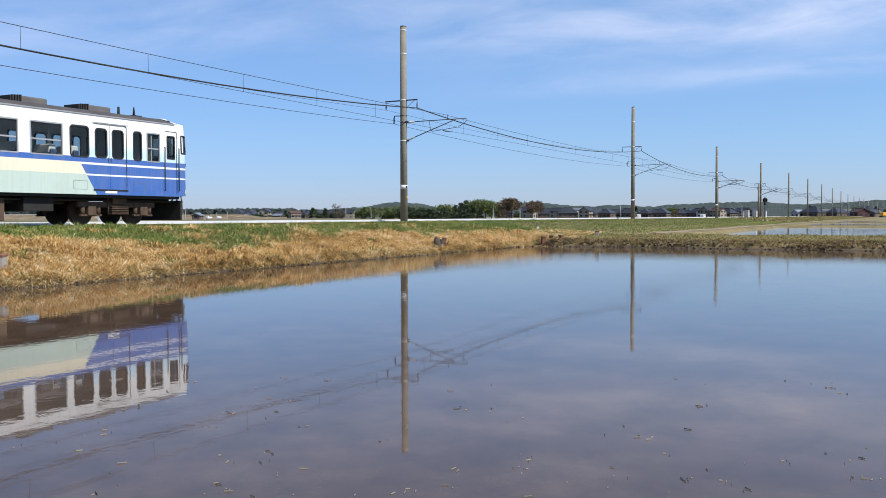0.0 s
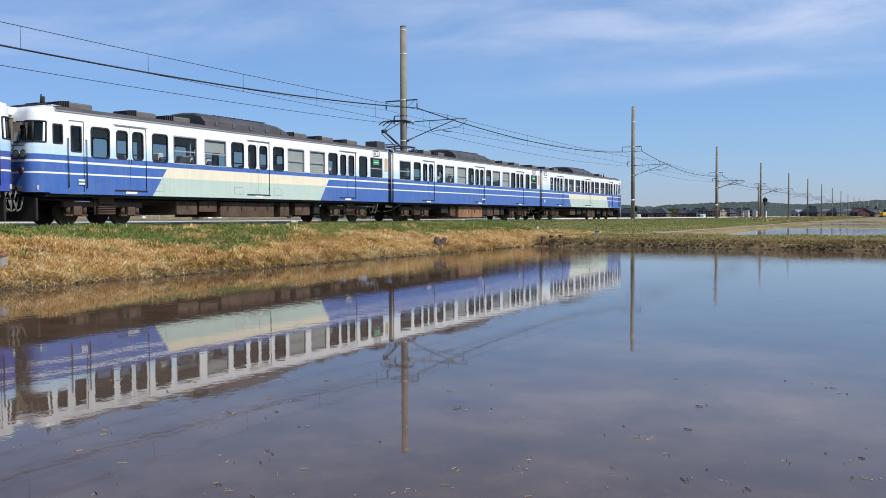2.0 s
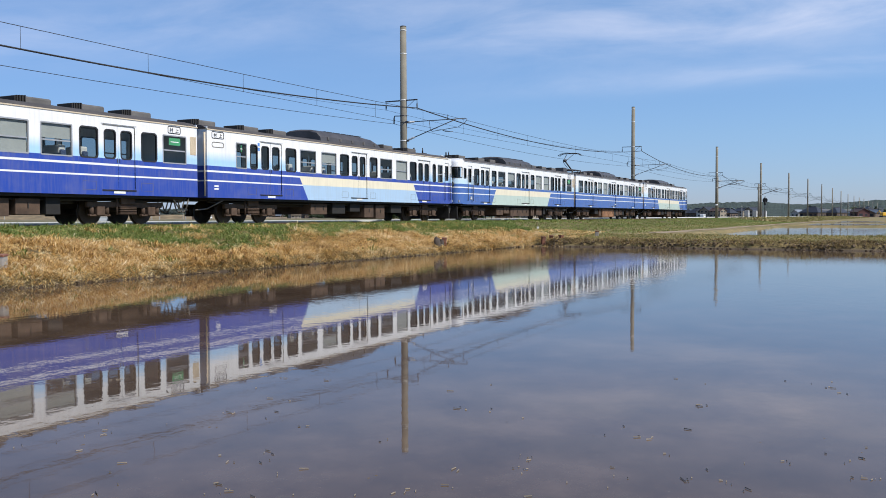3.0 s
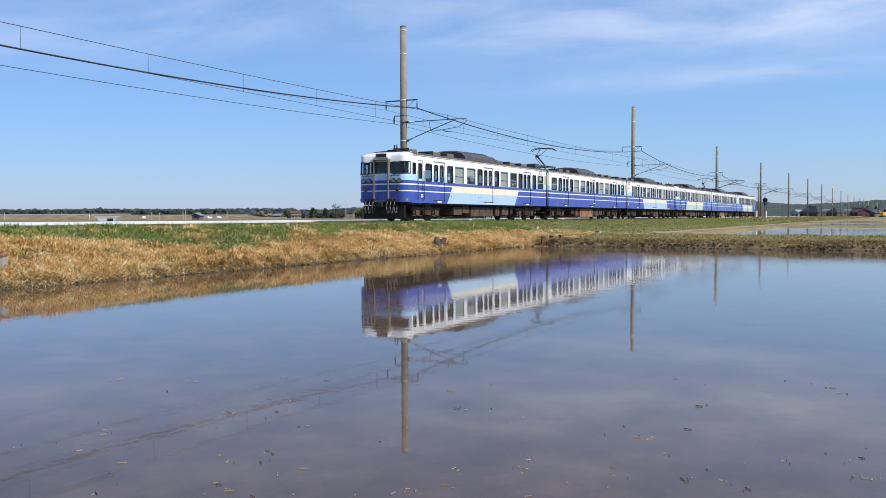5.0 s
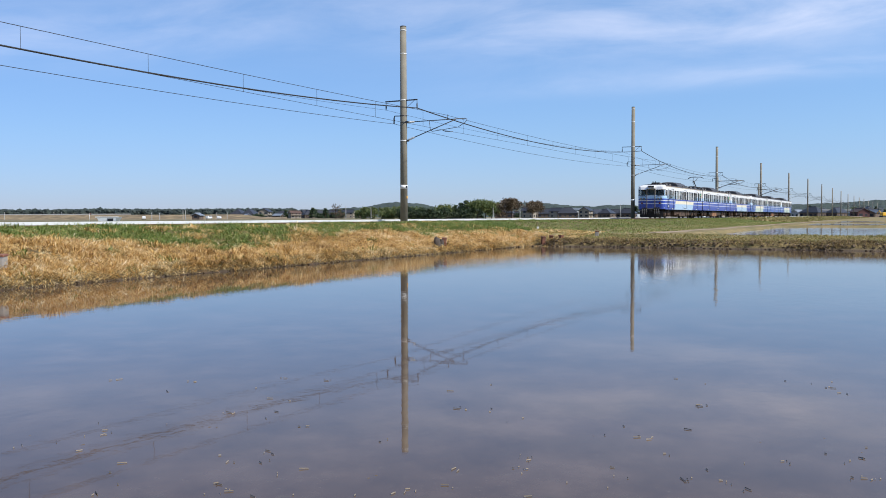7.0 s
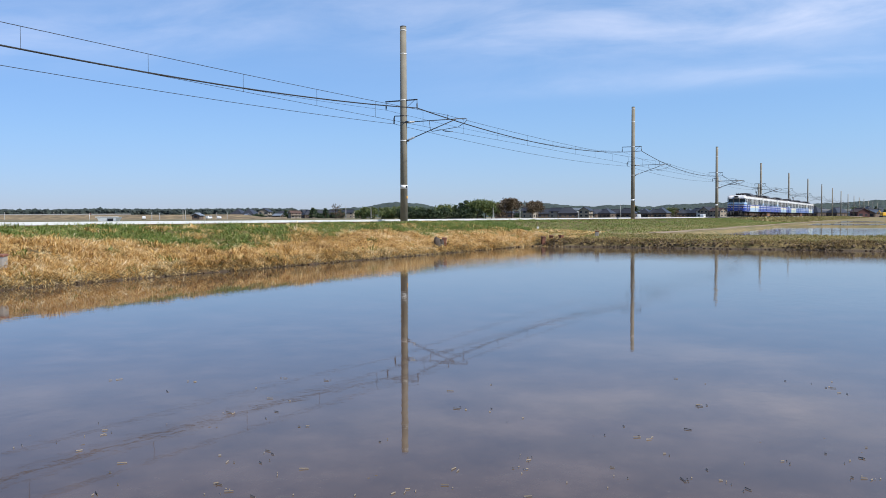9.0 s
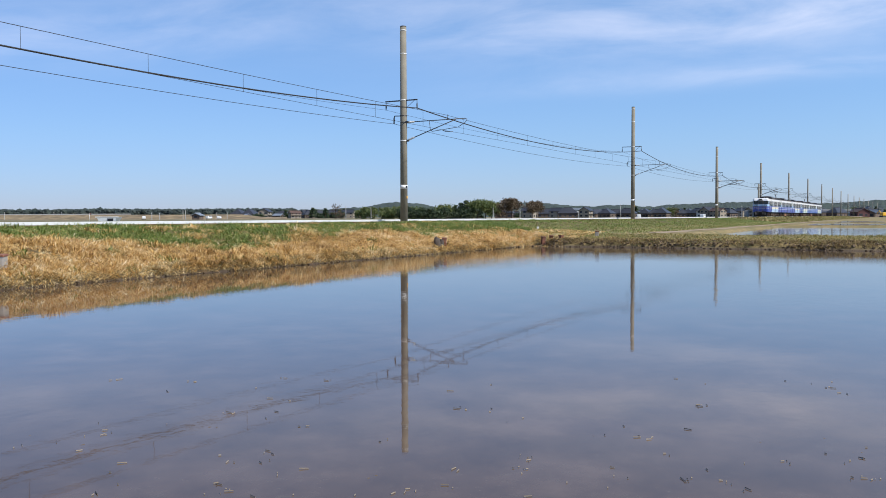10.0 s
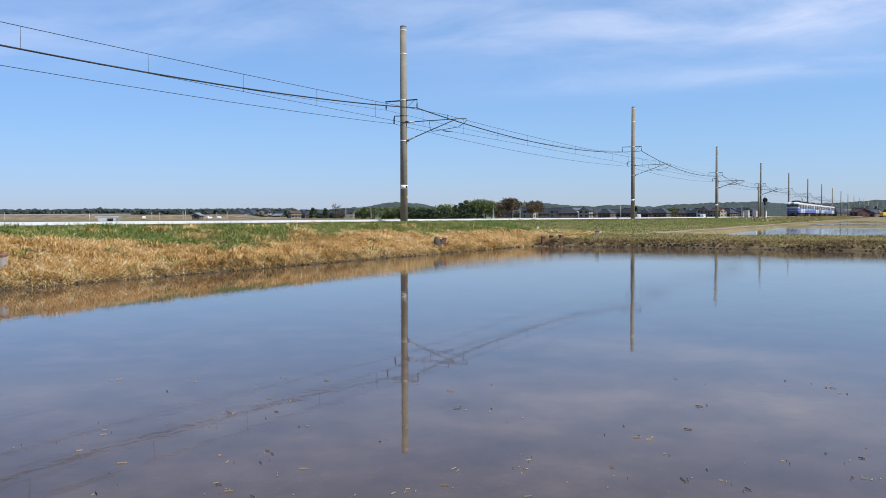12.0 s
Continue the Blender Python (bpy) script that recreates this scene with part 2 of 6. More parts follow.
def thing(name, label, category, m=None, group="", kind=""):
    ob = new(name)
    ob.empty_display_size = 0.3
    if m is not None:
        ob.matrix_basis = m
    return tagged(ob, label, category, group, kind)


def mesh_from(name, verts, faces, material, smooth=False):
    me = bpy.data.meshes.new(name)
    me.from_pydata(verts, [], faces)
    for m in material if isinstance(material, (list, tuple)) else (material,):
        me.materials.append(m)
    if smooth:
        me.polygons.foreach_set("use_smooth", [True] * len(me.polygons))
    me.update()
    return new(name, me)


# ---- ground, water, track ----
RAIL_Z, TRACK_Y, POLE_Y = 1.17, 23.48, 26.4


def bend(x):
    """The line bears off to the right, very slightly, beyond the second pole."""
    return -1.36e-5 * max(0.0, x - 100.0) ** 2


def bearing(x):
    return math.degrees(math.atan(-2.72e-5 * max(0.0, x - 100.0)))


def step(v, a, b):
    t = min(1.0, max(0.0, (v - a) / (b - a)))
    return t * t * (3 - 2 * t)


def line(v, *points):
    for (a, za), (b, zb) in zip(points, points[1:]):
        if v <= b:
            return za + (zb - za) * max(0.0, (v - a) / (b - a))
    return points[-1][1]


FLOODED = ((1.8, 39.7, -70.0, 16.15, -0.06), (43.9, 86.0, -70.0, 9.6, 0.36), (91.0, 120.0, -70.0, 9.2, 0.42), (127.0, 170.0, -70.0, 9.0, 0.42))


def wobble(x, y, size, amount, shift=0.0):
    return noise.noise(Vector((x / size, y / size, shift))) * amount


def height(x, y):
    wig = wobble(x, y, 1.3, 0.10) + wobble(x, y, 0.4, 0.05, 7)
    far_bank = line(y + wig, (15.5, 0.52), (18.5, 0.72), (20.4, 1.0), (21.6, 1.075))
    if x < 42.6:
        bank = line(y + wig, (16.1, -0.10), (16.3, 0.10), (16.7, 0.24), (18.5, 0.64), (20.4, 0.99), (21.6, 1.075))
        bank += (far_bank - bank) * step(x, 39.6, 42.6)
    else:
        bank = far_bank
    z = bank if y > 15.4 else 0.50
    if y > 28.6:
        z = line(y, (28.6, 0.9), (31.5, 0.45), (60, 0.35))
    for x0, x1, y0, y1, level in FLOODED:
        inside = min(x - x0, x1 - x, y - y0, y1 - y) + wig * 1.2
        edge = line(inside, (-0.75, 9.0), (-0.45, level + 0.42), (-0.22, level + 0.28), (0.02, level - 0.02), (0.4, level - 0.12))
        if inside > -0.75:
            z = min(z, edge)
    if 39.4 < x < 44.0 and y < 15.9:
        z = min(z, line(x + wig, (39.65, -0.09), (39.82, 0.12), (40.3, 0.25), (42.8, 0.42), (43.9, 0.5)))
    if 85.5 < x < 91.5 and y < 9.4:
        z = min(z, 0.485)
    if y < 25:
        z += wobble(x, y, 2.6, 0.05, 3) + (wobble(x, y, 0.75, 0.065 if y > 16.6 else 0.03, 5) if x < 60 else 0)
    return z


def spaced(*runs):
    out = []
    for a, b, d in runs:
        out += list(np.arange(a, b - 1e-6, d))
    return out + [runs[-1][1]]


def build_ground():
    xs = spaced((-4500, -900, 900), (-900, -60, 120), (-60, 0, 10), (0, 3, 0.25), (3, 9, 1.5), (9, 50, 0.25), (50, 92, 0.7), (92, 180, 2.0), (180, 600, 30), (600, 4800, 700))
    ys = spaced((-4500, -500, 800), (-500, -72, 60), (-72, -8, 4), (-8, 8, 0.6), (8, 10.4, 0.3), (10.4, 14.6, 0.6), (14.6, 22, 0.22), (22, 28, 1.0), (28, 32, 0.5), (32, 200, 24), (200, 4800, 575))
    verts = [(x, y, height(x, y)) for y in ys for x in xs]
    n = len(xs)
    faces = [(j * n + i, j * n + i + 1, (j + 1) * n + i + 1, (j + 1) * n + i) for j in range(len(ys) - 1) for i in range(n - 1)]
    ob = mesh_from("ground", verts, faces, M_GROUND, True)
    tagged(ob, "earth ground of fields, grassy bunds and railway bank", "ground", kind="structure")


def build_water():
    for i, (x0, x1, y0, y1, level) in enumerate(FLOODED):
        ob = mesh_from("water_%d" % (i + 1), [(x0 - 0.5, y0 - 0.5, level), (x1 + 0.5, y0 - 0.5, level), (x1 + 0.5, y1 + 0.5, level), (x0 - 0.5, y1 + 0.5, level)], [(0, 1, 2, 3)], M_WATER)
        tagged(ob, "still shallow water of a flooded rice paddy", "water", kind="structure")


def build_track():
    top = RAIL_Z - 0.17
    stations = [-80.0] + [100.0 + 20.0 * k for k in range(27)]

    def extrude(bm, prof):
        """Sweep a closed or open profile of (y, z) along the line."""
        rows = [[bm.verts.new((x, TRACK_Y + bend(x) + y, z)) for y, z in prof] for x in stations]
        for p, q in zip(rows, rows[1:]):
            for i in range(len(prof) - 1):
                bm.faces.new((p[i], q[i], q[i + 1], p[i + 1]))
        return bm
    bm = extrude(bmesh.new(), [(-2.1, 0.6), (-1.45, top - 0.03), (1.45, top - 0.03), (2.1, 0.6)])
    tagged(part("trackbed", bm, M_BALLAST), "crushed stone ballast bed under the rails", "trackbed", kind="structure")
    for y in (-0.535, 0.535):
        bm = extrude(bmesh.new(), [(y + a, z) for a, z in ((-0.065, top), (-0.065, top + 0.02), (-0.012, top + 0.035), (-0.012, top + 0.12), (-0.034, top + 0.13), (-0.034, RAIL_Z), (0.034, RAIL_Z), (0.034, top + 0.13), (0.012, top + 0.12), (0.012, top + 0.035), (0.065, top + 0.02), (0.065, top))])
        tagged(part("rail", bm, M_RAIL), "rusty steel rail on concrete sleepers", "rail", "rails of the track")
    holder = thing("sleepers", "grey concrete sleepers bedded in ballast", "sleepers")
    first = part("sleeper", boxed(-0.12, 0.12, -1.0, 1.0, -0.14, 0.0, 0.015), M_SLEEPER, holder)
    first.matrix_basis = pose(0, TRACK_Y, top)
    for k in range(1, 250):
        again("sleeper", first, holder, pose(k * 0.62, TRACK_Y + bend(k * 0.62), top))


def build_trough():
    """The low white concrete wall beyond the poles, cast in lengths."""
    wall = thing("concrete_wall", "long low sunlit white concrete wall beside the track", "wall", kind="structure")
    first = part("wall_segment", boxed(0.01, 9.99, 0, 0.3, -0.75, 0, 0.015), M_WHITE_CONCRETE, wall)
    first.matrix_basis = pose(-40, 28.2, 1.24)
    for k in range(1, 36):
        again("wall_segment", first, wall, pose(-40 + 10 * k, 28.2 + bend(10 * k - 40) + 0.004 * (k % 3), 1.24 + 0.004 * ((k * 7) % 4), 0, 0, bearing(10 * k - 35)))


def build_path():
    bm = bmesh.new()
    cols = []
    for k in range(120):
        x = 45 + k * 1.3
        w = 0.36 + wobble(x, 3, 2.0, 0.18)
        c = 11.3 + wobble(x, 9, 6.0, 0.25)
        cols.append([bm.verts.new((x, c + s * w, height(x, c + s * w) + (0.05 if s == 0 else 0.012))) for s in (-1, 0, 1)])
    for a, b in zip(cols, cols[1:]):
        for i in range(2):
            bm.faces.new((a[i], b[i], b[i + 1], a[i + 1]))
    tagged(part("path", bm, M_PATH, smooth=True), "pale dry earth farm path between the paddies", "path", kind="structure")


# ---- overhead line ----
# along the line, top of the shaft, lift of the feeder arm, cantilevers
POLES = [(-5.4, 12.7, 0.0, 1), (45.0, 12.73, -0.05, 1), (95.4, 13.5, 0.72, 1), (145.0, 12.55, 0.0, 2), (194.5, 12.55, -0.15, 2)]
POLES += [(245.0, 12.65, 0.2, 1), (295.5, 12.95, 0.0, 1), (346, 12.8, 0.1, 1), (397, 12.9, 0.0, 1), (448, 13.0, 0.0, 1), (499, 12.7, 0.0, 1)]
POLES += [(x, 12.7, 0.0, 1) for x in (551, 604, 660, 720, 790, 870)]


def add_cantilever(t, dx, skew):
    """Hinged steel arm over the track: level top tube, raking brace, curved pull-off."""
    def at(y, z):
        return (dx - y * skew, y, z)
    bm = bmesh.new()
    path_rod(bm, [at(-0.2, 7.06), at(-4.05, 7.10)], 0.026)
    path_rod(bm, [at(-0.2, 5.96), at(-3.45, 7.08)], 0.028)
    path_rod(bm, [at(-4.05, 7.10), at(-4.16, 7.04), at(-4.05, 6.88), at(-3.6, 6.62), at(-2.7, 6.52), at(-1.9, 6.44), at(-1.78, 6.56), at(-1.72, 7.06)], 0.017)
    path_rod(bm, [at(-2.55, 6.50), at(-2.75, 6.40), at(-3.25, 6.36)], 0.018)
    path_rod(bm, [at(-2.92, 7.10), at(-2.92, 7.38)], 0.02)
    part("cantilever", bm, M_STEEL, t)
    for (y0, z0), (y1, z1) in (((-0.36, 7.062), (-0.74, 7.066)), ((-0.36, 6.015), (-0.74, 6.146))):
        bm = bmesh.new()
        for k in range(5):
            f0, f1 = k / 5, (k + 0.75) / 5
            rod(bm, at(y0 + (y1 - y0) * f0, z0 + (z1 - z0) * f0), at(y0 + (y1 - y0) * f1, z0 + (z1 - z0) * f1), 0.065, 0.045, 10)
        part("insulator", bm, M_PORCELAIN, t, "ribbed white porcelain insulator")
    for z in (7.06, 5.96):
        part("hinge", boxed(dx - 0.05, dx + 0.05, -0.36, -0.17, z - 0.06, z + 0.06, 0.01), M_STEEL, t)


def build_pole(x, top, lift, arms):
    t = thing("catenary_pole", "tall tapered concrete overhead-line pole beside the track", "pole", pose(x, POLE_Y + bend(x), 0), "poles along the track")
    bm = rod(bmesh.new(), (0, 0, 0.5), (0, 0, top), 0.225, 0.188, 20)
    part("shaft", bm, M_CONCRETE_POLE, t)
    part("pole_cap", rod(bmesh.new(), (0, 0, top), (0, 0, top + 0.05), 0.198, 0.17, 20), M_STEEL, t)
    for z, m in ((8.42 + lift, M_PORCELAIN), (7.45, M_STEEL), (7.06, M_STEEL), (5.96, M_PORCELAIN), (top - 0.22, M_PORCELAIN), (top - 1.60, M_PORCELAIN)):
        part("steel_band", rod(bmesh.new(), (0, 0, z - 0.03), (0, 0, z + 0.03), 0.222 - (z - 5) * 0.0035, n=16), m, t)
    if x < 150:
        part("number_plate", rod(bmesh.new(), (0, 0, 3.09), (0, 0, 3.31), 0.224, 0.224, 16), M_WHITE, t, "white plate wrapped round the pole")
        part("plate_mark", boxed(-0.12, 0.02, -0.230, -0.2, 3.13, 3.27), M_BLACK, t)
        part("marker", boxed(-0.06, 0.06, -0.235, -0.19, 2.50, 2.66, 0.01), M_YELLOW, t, "small orange marker")
    # feeder cross arm with its insulators
    z = 8.38 + lift
    bm = boxed(-0.04, 0.04, -0.95, 1.25, z, z + 0.065)
    path_rod(bm, [(0, -0.75, z), (0, -0.2, z - 0.42)], 0.015)
    part("cross_arm", bm, M_STEEL, t)
    for y in (-0.93, 1.22):
        bm = bmesh.new()
        rod(bm, (0, y, z), (0, y, z - 0.2), 0.018)
        for k in range(4):
            rod(bm, (0, y, z - 0.21 - k * 0.06), (0, y, z - 0.26 - k * 0.06), 0.055, 0.03, 10)
        part("insulator", bm, M_STEEL, t)
    bm = bmesh.new()
    path_rod(bm, [(0, 0.1, 7.45), (0, 0.62, 7.47), (0, 0.66, 7.36)], 0.028)
    part("bracket", bm, M_STEEL, t)
    bm = bmesh.new()
    for k in range(6):
        rod(bm, (0, 0.66, 7.36 - k * 0.06), (0, 0.66, 7.315 - k * 0.06), 0.06, 0.035, 10)
    part("insulator", bm, M_STEEL, t)
    for k in range(arms):
        add_cantilever(t, 0.9 * k, 0.04 + 0.03 * k)
    return t


def sag(a, b, drop, n=24):
    a, b = Vector(a), Vector(b)
    return [a.lerp(b, k / n) - Vector((0, 0, 4 * drop * (k / n) * (1 - k / n))) for k in range(n + 1)]


def wire(name, runs, r):
    curve = bpy.data.curves.new(name, "CURVE")
    curve.dimensions, curve.bevel_depth, curve.bevel_resolution = "3D", r, 1
    for pts in runs:
        sp = curve.splines.new("POLY")
        sp.points.add(len(pts) - 1)
        for p, q in zip(sp.points, pts):
            p.co = (*q, 1)
    ob = new(name, curve)
    curve.materials.append(M_WIRE)
    return ob


def build_wires():
    xs = [-55.4] + [p[0] for p in POLES]
    lifts = [0.0] + [p[2] for p in POLES]
    spans = list(zip(xs, xs[1:]))
    off = [(-0.2 if k % 2 else 0.2) for k in range(len(xs))]
    mess, cont, feed, feed2, low, drops = [], [], [], [], [], []
    for k, (a, b) in enumerate(spans):
        ya, yb = TRACK_Y + off[k] + bend(a), TRACK_Y + off[k + 1] + bend(b)
        pa, pb, za, zb = POLE_Y + bend(a), POLE_Y + bend(b), 7.91 + lifts[k], 7.91 + lifts[k + 1]
        m = sag((a, ya, 7.38), (b, yb, 7.38), 0.22 if k < 2 else 0.28)
        c = sag((a, ya, 6.46), (b, yb, 6.46), -0.02)
        mess.append(m)
        cont.append(c)
        feed.append(sag((a, pa - 0.93, za), (b, pb - 0.93, zb), 0.98))
        feed2.append(sag((a, pa + 1.22, za), (b, pb + 1.22, zb), 0.5))
        low.append(sag((a, pa + 0.66, 7.0), (b, pb + 0.66, 7.0), 0.42))
        if a < 300:
            for j in range(10):
                f = (j + 0.5) / 10
                pm = m[0].lerp(m[-1], f) - Vector((0, 0, 4 * (0.22 if k < 2 else 0.28) * f * (1 - f)))
                pc = c[0].lerp(c[-1], f)
                drops.append([pm, pc])
    for name, label, runs, r in (("messenger_wire", "dark steel messenger wire sagging between poles", mess, 0.011),
                                 ("contact_wire", "taut copper contact wire over the track", cont, 0.009),
                                 ("feeder_cable", "thick dark feeder cable hung from cross arms", feed, 0.032),
                                 ("feeder_wire", "thin dark feeder wire hung from cross arms", feed2, 0.008),
                                 ("line_wire", "thin dark line wire on pole brackets", low, 0.012)):
        tagged(wire(name, runs, r), label, "wire", "overhead wires")
    tagged(wire("dropper_wires", drops, 0.007), "short vertical dropper wires holding the contact wire", "wire", kind="stuff")


build_ground()
build_water()
build_track()
build_path()
build_trough()
for row in POLES:
    build_pole(*row)
build_wires()


# ---- the train ----
def livery(name, blue, panel_low, panel_high, pale, slant, top0, top1):
    """White upper body, blue lower body with two white lines, and a slanted two-tone panel.
    Local x runs forward from the middle of the car, z up from the rail."""
    n = Nodes(name)
    pos = n.add("ShaderNodeSeparateXYZ")
    n.link(n.coords.outputs["Object"], pos.inputs[0])
    x, _, z = pos.outputs
    grime, streaks = n.noise(1.4, 5, 0.6), n.noise(2.2, 4, 0.6, stretch=(5.0, 5.0, 0.35))
    white = (0.80, 0.80, 0.79)

    def above(h, soft=0.006):
        return n.range(z, h - soft, h + soft)

    def between(a, b):
        return n.math("MULTIPLY", above(a), n.math("SUBTRACT", 1.0, above(b)))

    low = n.mix(between(1.535, 1.585), blue, white)
    low = n.mix(between(1.87, 1.935), low, white)
    upper = n.mix(n.range(z, 2.28, 2.62), pale, white)
    body = n.mix(above(2.10), low, upper)
    if top1 > top0:
        lean = n.math("MULTIPLY", n.math("SUBTRACT", z, 1.9), slant)
        xs = n.math("ADD", x, lean)
        inside = n.math("MULTIPLY", n.range(xs, top0 - 0.006, top0 + 0.006), n.math("SUBTRACT", 1.0, n.range(xs, top1 - 0.006, top1 + 0.006)))
        tone = n.mix(above(1.57), panel_low, panel_high)
        tone = n.mix(above(1.935), tone, blue)
        tone = n.mix(above(2.10), tone, white)
        body = n.mix(inside, body, tone)
    body = n.mix(n.range(grime, 0.45, 0.75, 0.0, 0.14), body, (0.32, 0.29, 0.25))
    body = n.mix(n.range(streaks, 0.45, 0.8, 0.0, 0.24), body, (0.30, 0.25, 0.2))
    n.base(body)
    n.bump(n.noise(0.8, 2, 0.5), 0.05, 0.02)
    n.set(Roughness=0.32)
    return n.mat


def pane_material(name, tint, gloss=0.06):
    n = Nodes(name)
    see = n.add("ShaderNodeBsdfTransparent")
    see.inputs[0].default_value = rgb(tint)
    shine = n.add("ShaderNodeBsdfGlossy")
    shine.inputs["Roughness"].default_value = 0.03
    fres = n.add("ShaderNodeFresnel")
    fres.inputs[0].default_value = 1.5
    m = n.add("ShaderNodeMixShader")
    n.link(n.math("MULTIPLY", fres.outputs[0], 0.7), m.inputs[0])
    n.link(see.outputs[0], m.inputs[1])
    n.link(shine.outputs[0], m.inputs[2])
    n.link(m.outputs[0], n.tree.nodes["Material Output"].inputs[0])
    return n.mat


M_PANE = pane_material("tinted_train_glass", (0.60, 0.64, 0.64))
M_GASKET = worn("black_rubber_gasket", (0.02, 0.02, 0.022), 0.6, spread=0.2)
M_SASH = worn("aluminium_sash", (0.42, 0.42, 0.42), 0.4, 0.4, 0.12)
M_BLIND = worn("grey_window_blind", (0.46, 0.48, 0.48), 0.8, spread=0.08)
M_ROOF = worn("sooty_grey_roof", (0.075, 0.067, 0.065), 0.9, spread=0.3, scale=1.2, fine=18)
M_VENT = worn("sooty_roof_vent_paint", (0.13, 0.122, 0.115), 0.85, spread=0.3, scale=2)
M_VENT_DARK = worn("dark_vent_slats", (0.03, 0.028, 0.027), 0.8, spread=0.3)
M_COOLER = worn("sooty_cooler_casing", (0.075, 0.070, 0.070), 0.48, spread=0.4, scale=1.5)
M_UNDER = worn("dark_underframe", (0.018, 0.016, 0.015), 0.85, spread=0.4)
M_BRAKE_DUST = worn("brake_dust_brown_steel", (0.088, 0.054, 0.035), 0.9, spread=0.45, scale=3, fine=25)
M_BOX_ORANGE = worn("rust_brown_equipment_box", (0.28, 0.14, 0.07), 0.9, spread=0.3, scale=1.6, fine=20)
M_WHEEL = worn("dark_wheel_steel", (0.05, 0.04, 0.034), 0.7, 0.3, 0.4)
M_BELLOWS = worn("grey_brown_gangway_bellows", (0.17, 0.15, 0.125), 0.9, spread=0.3)
M_LINING = worn("grey_cabin_lining", (0.42, 0.44, 0.42), 0.7, spread=0.1)
M_SEAT = worn("blue_seat_moquette", (0.05, 0.08, 0.17), 0.9, spread=0.2)
M_HEADREST = worn("white_headrest_cloth", (0.7, 0.7, 0.68), 0.9, spread=0.1)
M_LENS = worn("headlight_glass", (0.20, 0.22, 0.22), 0.12, spread=0.1)
M_TAIL = worn("red_tail_lens", (0.16, 0.012, 0.02), 0.25, spread=0.2)
M_STICKER = worn("green_window_sticker", (0.06, 0.30, 0.13), 0.5, spread=0.1)
M_HOSE = worn("grey_jumper_hose", (0.16, 0.15, 0.14), 0.7, spread=0.3)
M_LOUVRE = worn("cream_louvre_panel", (0.62, 0.52, 0.38), 0.7, spread=0.15)
M_SYMBOL = worn("blue_access_symbol", (0.10, 0.25, 0.60), 0.5, spread=0.1)

BLUE_A, BLUE_B = (0.045, 0.125, 0.39), (0.022, 0.060, 0.34)
GREEN_PANEL, SKY_PANEL, CREAM = (0.47, 0.57, 0.50), (0.38, 0.53, 0.69), (0.76, 0.69, 0.52)
PALE_A, PALE_B = (0.52, 0.69, 0.82), (0.38, 0.60, 0.84)

SIDE, FLOOR_Z, SILL_Z, HEAD_Z = 1.45, 0.95, 2.08, 3.03
GUTTER_Z = 3.42

# openings along the side, in metres back from the front of the car: kind, start, end
DOORS = [("door", 3.06, 4.37), ("door", 9.2, 10.52), ("door", 15.51, 16.82)]
MIDDLE = [("fixed", 4.53, 5.22), ("sash", 5.48, 6.56), ("sash", 6.95, 8.05), ("fixed", 8.30, 8.98), ("fixed", 10.71, 11.41), ("sash", 11.69, 12.80), ("sash", 13.2, 14.3), ("fixed", 14.56, 15.26)]
LAYOUT = {
    "front": DOORS + MIDDLE + [("cab_door", 0.88, 1.40), ("sash", 1.66, 2.22), ("small", 2.44, 2.80), ("small", 16.99, 17.42), ("sash", 17.62, 18.22)],
    "middle": DOORS + MIDDLE + [("sash", 0.78, 1.86), ("fixed", 2.12, 2.80), ("fixed", 17.03, 17.75), ("sash", 18.06, 19.16)],
    "rear": DOORS + MIDDLE + [("sash", 0.78, 1.86), ("fixed", 2.12, 2.80), ("fixed", 17.01, 17.73), ("cab_door", 17.98, 18.52), ("quarter", 18.74, 19.08)],
}
VENTS = {"front": (3.1, 5.5, 14.2, 16.0, 18.5), "middle": (1.7, 3.7, 5.7, 12.6, 14.3), "rear": (1.7, 3.7, 5.7, 12.7, 14.4, 17.1)}
# equipment under the floor: start, end, top, bottom, brown or dark
UNDER = {
    "front": ((12.0, 13.2, 0.82, 0.42, 1), (8.2, 9.0, 0.80, 0.28, 1), (7.2, 8.0, 0.8, 0.22, 1), (9.4, 10.2, 0.85, 0.55, 0), (10.6, 11.6, 0.85, 0.45, 0), (5.6, 6.6, 0.85, 0.5, 0)),
    "middle": ((8.9, 10.4, 0.84, 0.26, 2), (10.43, 12.1, 0.84, 0.26, 2), (7.4, 8.2, 0.8, 0.35, 1), (6.4, 7.2, 0.8, 0.4, 1), (12.5, 13.1, 0.85, 0.35, 1), (13.4, 14.2, 0.85, 0.5, 0), (5.7, 6.2, 0.85, 0.4, 0), (8.3, 8.8, 0.8, 0.4, 0)),
    "rear": ((12.9, 13.9, 0.80, 0.40, 1), (11.9, 12.8, 0.84, 0.5, 1), (8.6, 11.7, 0.80, 0.32, 1), (7.6, 8.2, 0.82, 0.35, 1), (6.2, 7.2, 0.82, 0.38, 1), (5.5, 5.9, 0.85, 0.45, 0)),
}


def rounded(x0, x1, z0, z1, r, n=4):
    pts = []
    for cx, cz, a in ((x1 - r, z1 - r, 0), (x0 + r, z1 - r, 90), (x0 + r, z0 + r, 180), (x1 - r, z0 + r, 270)):
        pts.append([(cx + r * math.cos(radians(a + 90 * k / n)), cz + r * math.sin(radians(a + 90 * k / n))) for k in range(n + 1)])
    return pts


